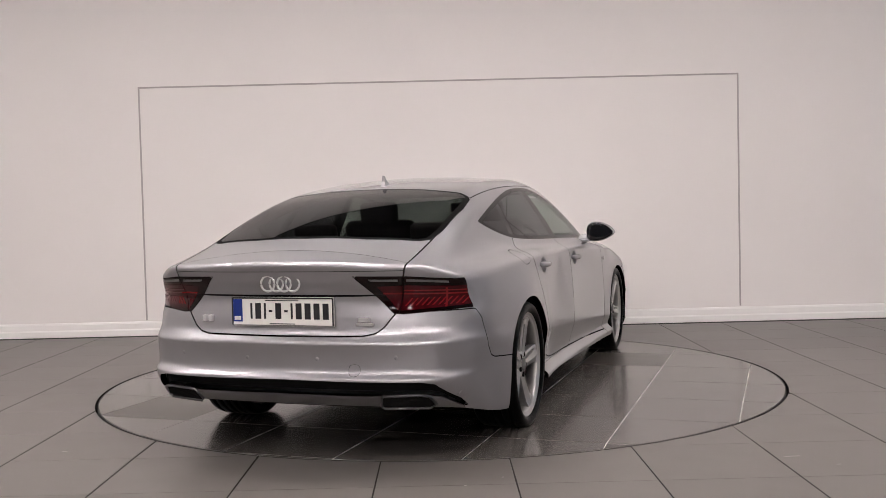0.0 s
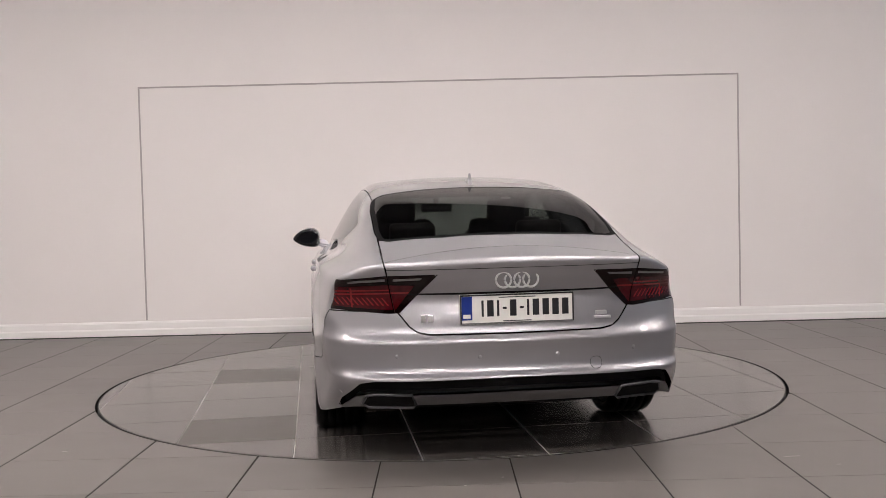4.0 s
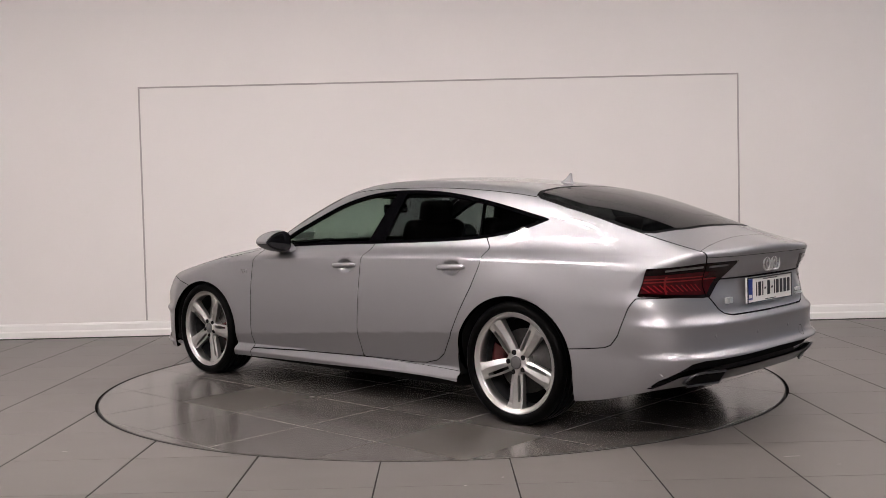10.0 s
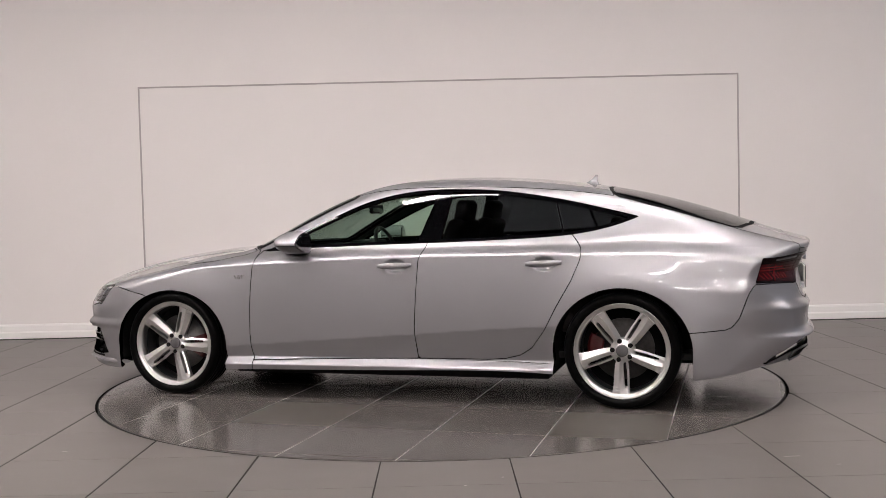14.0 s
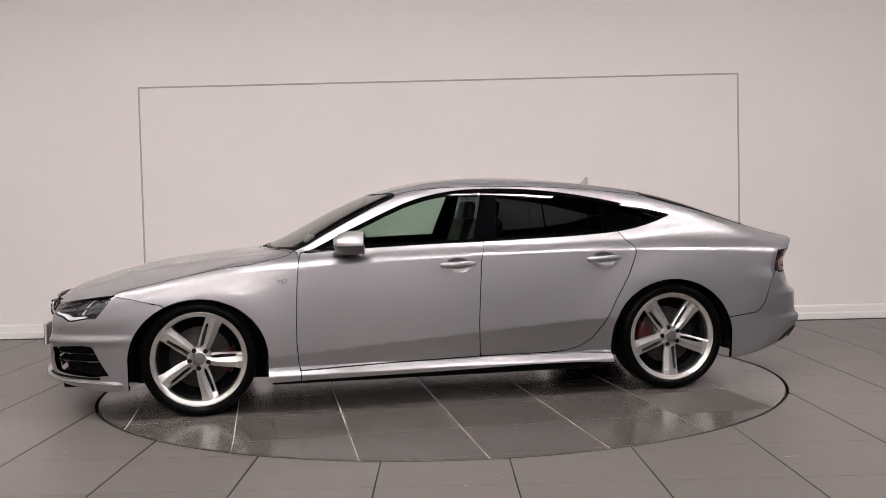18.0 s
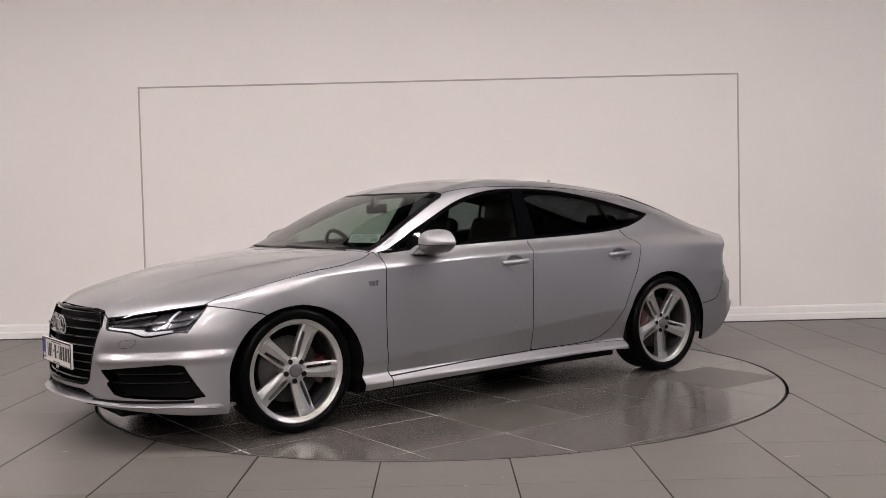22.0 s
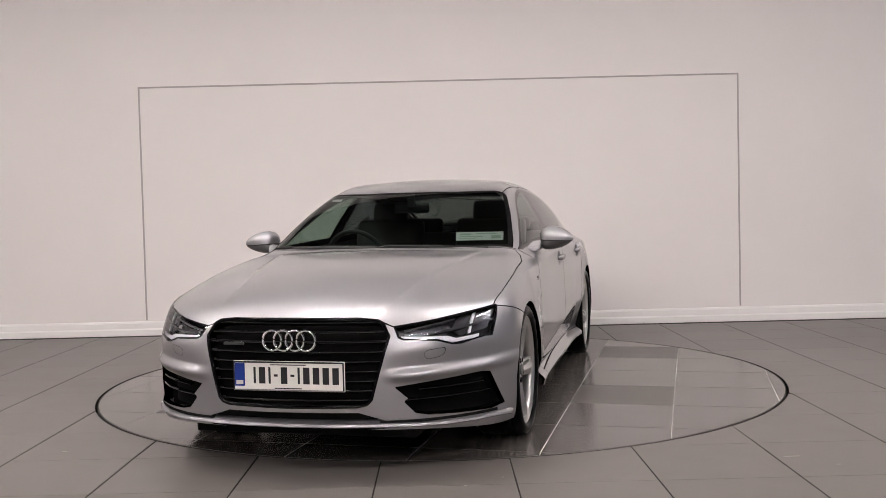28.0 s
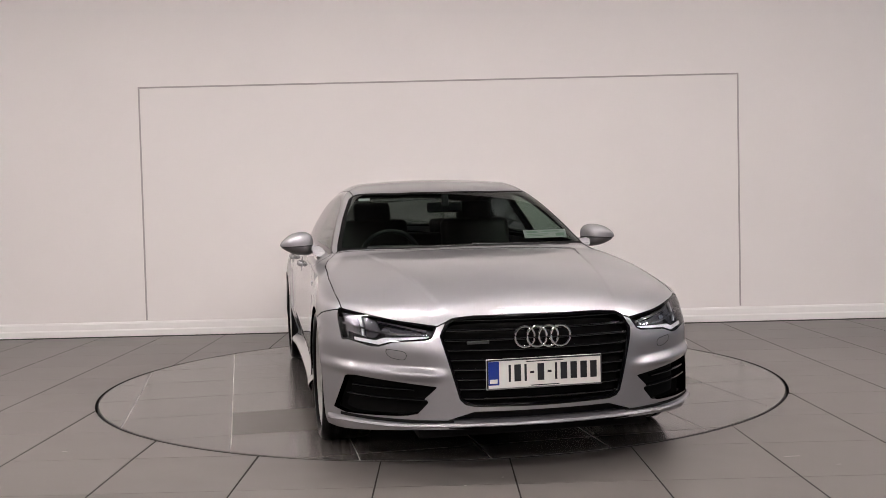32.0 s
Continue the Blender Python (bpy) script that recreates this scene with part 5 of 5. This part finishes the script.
def small_parts(car, body):
    # aerial fin
    fin = bmesh.new()
    prof = [(-1.10, 0.0, 0.016), (-1.14, 0.012, 0.016), (-1.18, 0.036, 0.008), (-1.205, 0.066, 0.004), (-1.218, 0.066, 0.004), (-1.215, 0.030, 0.010), (-1.225, 0.0, 0.014)]
    z0 = 1.308
    a = [fin.verts.new((x, -w, z0 + z)) for x, z, w in prof]
    b = [fin.verts.new((x, w, z0 + z)) for x, z, w in prof]
    n = len(prof)
    fin.faces.new(a)
    fin.faces.new(b[::-1])
    for i in range(n):
        fin.faces.new((a[i], a[(i + 1) % n], b[(i + 1) % n], b[i]))
    bmesh.ops.recalc_face_normals(fin, faces=fin.faces[:])
    aerial = in_car(part("roof_aerial", fin, PAINT, car, "small silver shark-fin aerial"), car)
    part("aerial_foot", moved(lathe([(0.0, 0.012), (0.7, 0.010), (1.0, 0.0), (1.0, -0.02)], 24, "z"), Matrix.Translation((-1.165, 0, z0)) @ Matrix.Diagonal((0.075, 0.032, 1, 1))), PAINT, aerial, "", True)
    # badges and bars
    ring_badge(body["grille"], 2.414, 0.603, 0.090, 1, 0.0062, "four chrome rings on the grille")
    ring_badge(body["lid"], -2.498, 0.844, 0.070, -1, 0.0052, "four chrome rings on the tailgate")
    for k in range(2):
        part("badge", box(-2.472, -2.452, 0.385 + 0.032 * k, 0.407 + 0.032 * k, 0.662, 0.692, 0.003), BADGE, body["lid"], "small chrome bar badge")
    for ya, yb, za, zb in ((-0.425, -0.375, 0.668, 0.686), (-0.445, -0.365, 0.650, 0.662)):
        part("badge", box(-2.472, -2.452, ya, yb, za, zb, 0.002), BADGE, body["lid"], "small chrome bar badge")
    for s in (1, -1):
        in_car(part("wing_badge", lettering("V6T", 0.040, s), SATIN, car, "small grey metal letters V6T"), car).location += Vector((0.955 + s * 0.045, s * wing_y(0.955, 0.770), 0.754))
    plate(body["grille"], 2.432, 0.384, 0.509, 1)
    plate(body["lid"], -2.484, 0.649, 0.777, -1)
    # shadow line under the tailgate's ledge, put in as a dark bar
    row = [(-tail_x(y, 0.785) - 0.001, y, 0.786 + 0.012 * y * y) for y in [-0.49 + 0.98 * k / 24 for k in range(25)]]
    part("shadow_strip", moved(ribbon(row, 0.013, 0.012), Matrix.Diagonal((-1, 1, 1, 1))), DARK, body["lid"], "dark bar for the shadow line over the number plate")
    # exhausts
    for s in (1, -1):
        frame_out = [(0.490, 0.334), (0.655, 0.338), (0.69, 0.330), (0.708, 0.288), (0.68, 0.270), (0.480, 0.270), (0.468, 0.282)]
        hole_out = [(0.492, 0.330), (0.655, 0.334), (0.687, 0.326), (0.704, 0.289), (0.678, 0.274), (0.482, 0.274), (0.472, 0.284)]
        ring = [(tail_x(abs(y), max(z, 0.28)) - 0.006, s * y, z) for y, z in frame_out]
        ho = moved(prism([(s * y, z) for y, z in hole_out], 0.05, 0.002, "yz", 0.0), Matrix.Diagonal((-1, 1, 1, 1)))
        for v in ho.verts:
            v.co.x += tail_x(abs(v.co.y), max(v.co.z, 0.28)) + 0.040
        tip = part("exhaust_trim", tube(ring, 0.007, 8, True), DARK_CHROME, body["rear_bumper"], "grey trapezoid exhaust trim", True)
        part("exhaust_opening", ho, DARK, tip, "black exhaust opening")
    # blades in the side air intakes
    for s in (1, -1):
        for z, y0, y1 in ((0.328, 0.50, 0.83), (0.372, 0.56, 0.81)):
            row = [(nose_x(y, z) - 0.02, s * y, z + 0.03 * (y - 0.5)) for y in [y0 + (y1 - y0) * k / 8 for k in range(9)]]
            part("intake_blade", ribbon(row, 0.010, 0.03), GLOSS_BLACK, body["front_bumper"])
    lip = [(0.0, 0.021), (0.2, 0.020), (0.36, 0.018), (0.42, 0.017), (0.55, 0.013), (0.68, 0.010), (0.78, 0.010), (0.84, 0.010), (0.88, 0.008), (0.905, 0.004)]
    row = [(nose_x(y, 0.235) + 0.032, y, 0.205 + dz) for y, dz in lip] + [(1.93, 0.914, 0.203), (1.878, 0.910, 0.203)]
    full = [(x, -y, z) for x, y, z in row[:0:-1]] + row
    blade = bmesh.new()
    rings = []
    for x, y, z in full:
        k = abs(y) / 0.92
        back = 0.075
        f = 0.5 if x < 1.9 else 1.0
        rings.append([blade.verts.new(q) for q in ((x, y, z), (x - 0.008, y, z + 0.010 * f), (x - 0.042, y * (1 - 0.006), z + 0.018 * f), (x - back, y * 0.97, z + 0.019 * f), (x - back, y * 0.97, z - 0.010 * f), (x - 0.012, y * 0.995, z - 0.006 * f))])
    for a, b in zip(rings, rings[1:]):
        for k in range(6):
            blade.faces.new((a[k], a[(k + 1) % 6], b[(k + 1) % 6], b[k]))
    blade.faces.new(rings[0][::-1])
    blade.faces.new(rings[-1])
    bmesh.ops.recalc_face_normals(blade, faces=blade.faces[:])
    part("splitter", blade, PAINT, body["front_bumper"], "silver splitter lip along the bumper's lower edge")
    for s in (1, -1):
        line = [(nose_x(y, 0.24) + 0.006, s * y, 0.236 + 0.012 * (y - 0.4)) for y in [0.40 + 0.46 * k / 14 for k in range(15)]]
        part("splitter_groove", ribbon(line, 0.014, 0.012), DARK, body["front_bumper"], "black groove over the splitter lip")
    # wipers
    for y0, y1 in ((0.62, 0.02), (-0.02, -0.58)):
        pts = []
        for k in range(9):
            y = y0 + (y1 - y0) * k / 8
            x = 1.055 - 0.22 * y * y - 0.02 * k / 8
            pts.append((x, y, float(roof_line(x + 0.22 * y * y)) - float(roof_crown(x)) * y * y + 0.004))
        in_car(part("wiper", tube(pts, 0.007, 6), BLACK_PLASTIC, car, "black wiper blade at rest", True), car)
    # parking sensors
    for y, z in ((0.18, 0.50), (-0.18, 0.50), (0.55, 0.51), (-0.55, 0.51)):
        o = part("parking_sensor", moved(lathe([(0.0, 0.0), (0.009, 0.0), (0.0105, -0.002)], 16), Matrix.Translation((tail_x(y, z) - 0.001, y, z)) @ Matrix.Rotation(radians(90), 4, "Z")), PAINT, body["rear_bumper"], "", True)


def build_car():
    car = thing("car", "silver five-door fastback saloon car on a turntable", "car")
    body = car_body(car)
    for hx, side, ph in ((HUB_X, 1, radians(30)), (HUB_X, -1, radians(20)), (-HUB_X, 1, radians(14)), (-HUB_X, -1, radians(40))):
        build_wheel(car, hx, side, ph, hx > 0)
    grille_bars(body["grille"])
    door_mirrors(body["front_doors"])
    door_handles(body["front_doors"], -0.09, 0.829, car)
    door_handles(body["rear_doors"], -1.014, 0.837, car)
    cabin(car)
    underside(car)
    small_parts(car, body)
    return car


TURN = [70.82, 77.54, 84.2, 90.8, 97.37, 103.92, 110.47, 117.01, 123.56, 130.13, 136.71, 143.31, 149.93, 156.56, 163.21, 169.88, 176.55, 183.23, 189.91, 196.58, 203.25, 209.9, 216.54, 223.15, 229.73, 236.29, 242.82, 249.31, 255.78, 262.22, 268.64, 275.04, 281.43]

room()
ceiling_lights()
table = turntable()
car = build_car()
floor_tiles()


def motions():
    rows = [(float(t), pose(0, 0, 0, 0, 0, a)) for t, a in enumerate(TURN)]
    walk(table, rows)
    walk(car, rows)


motions()
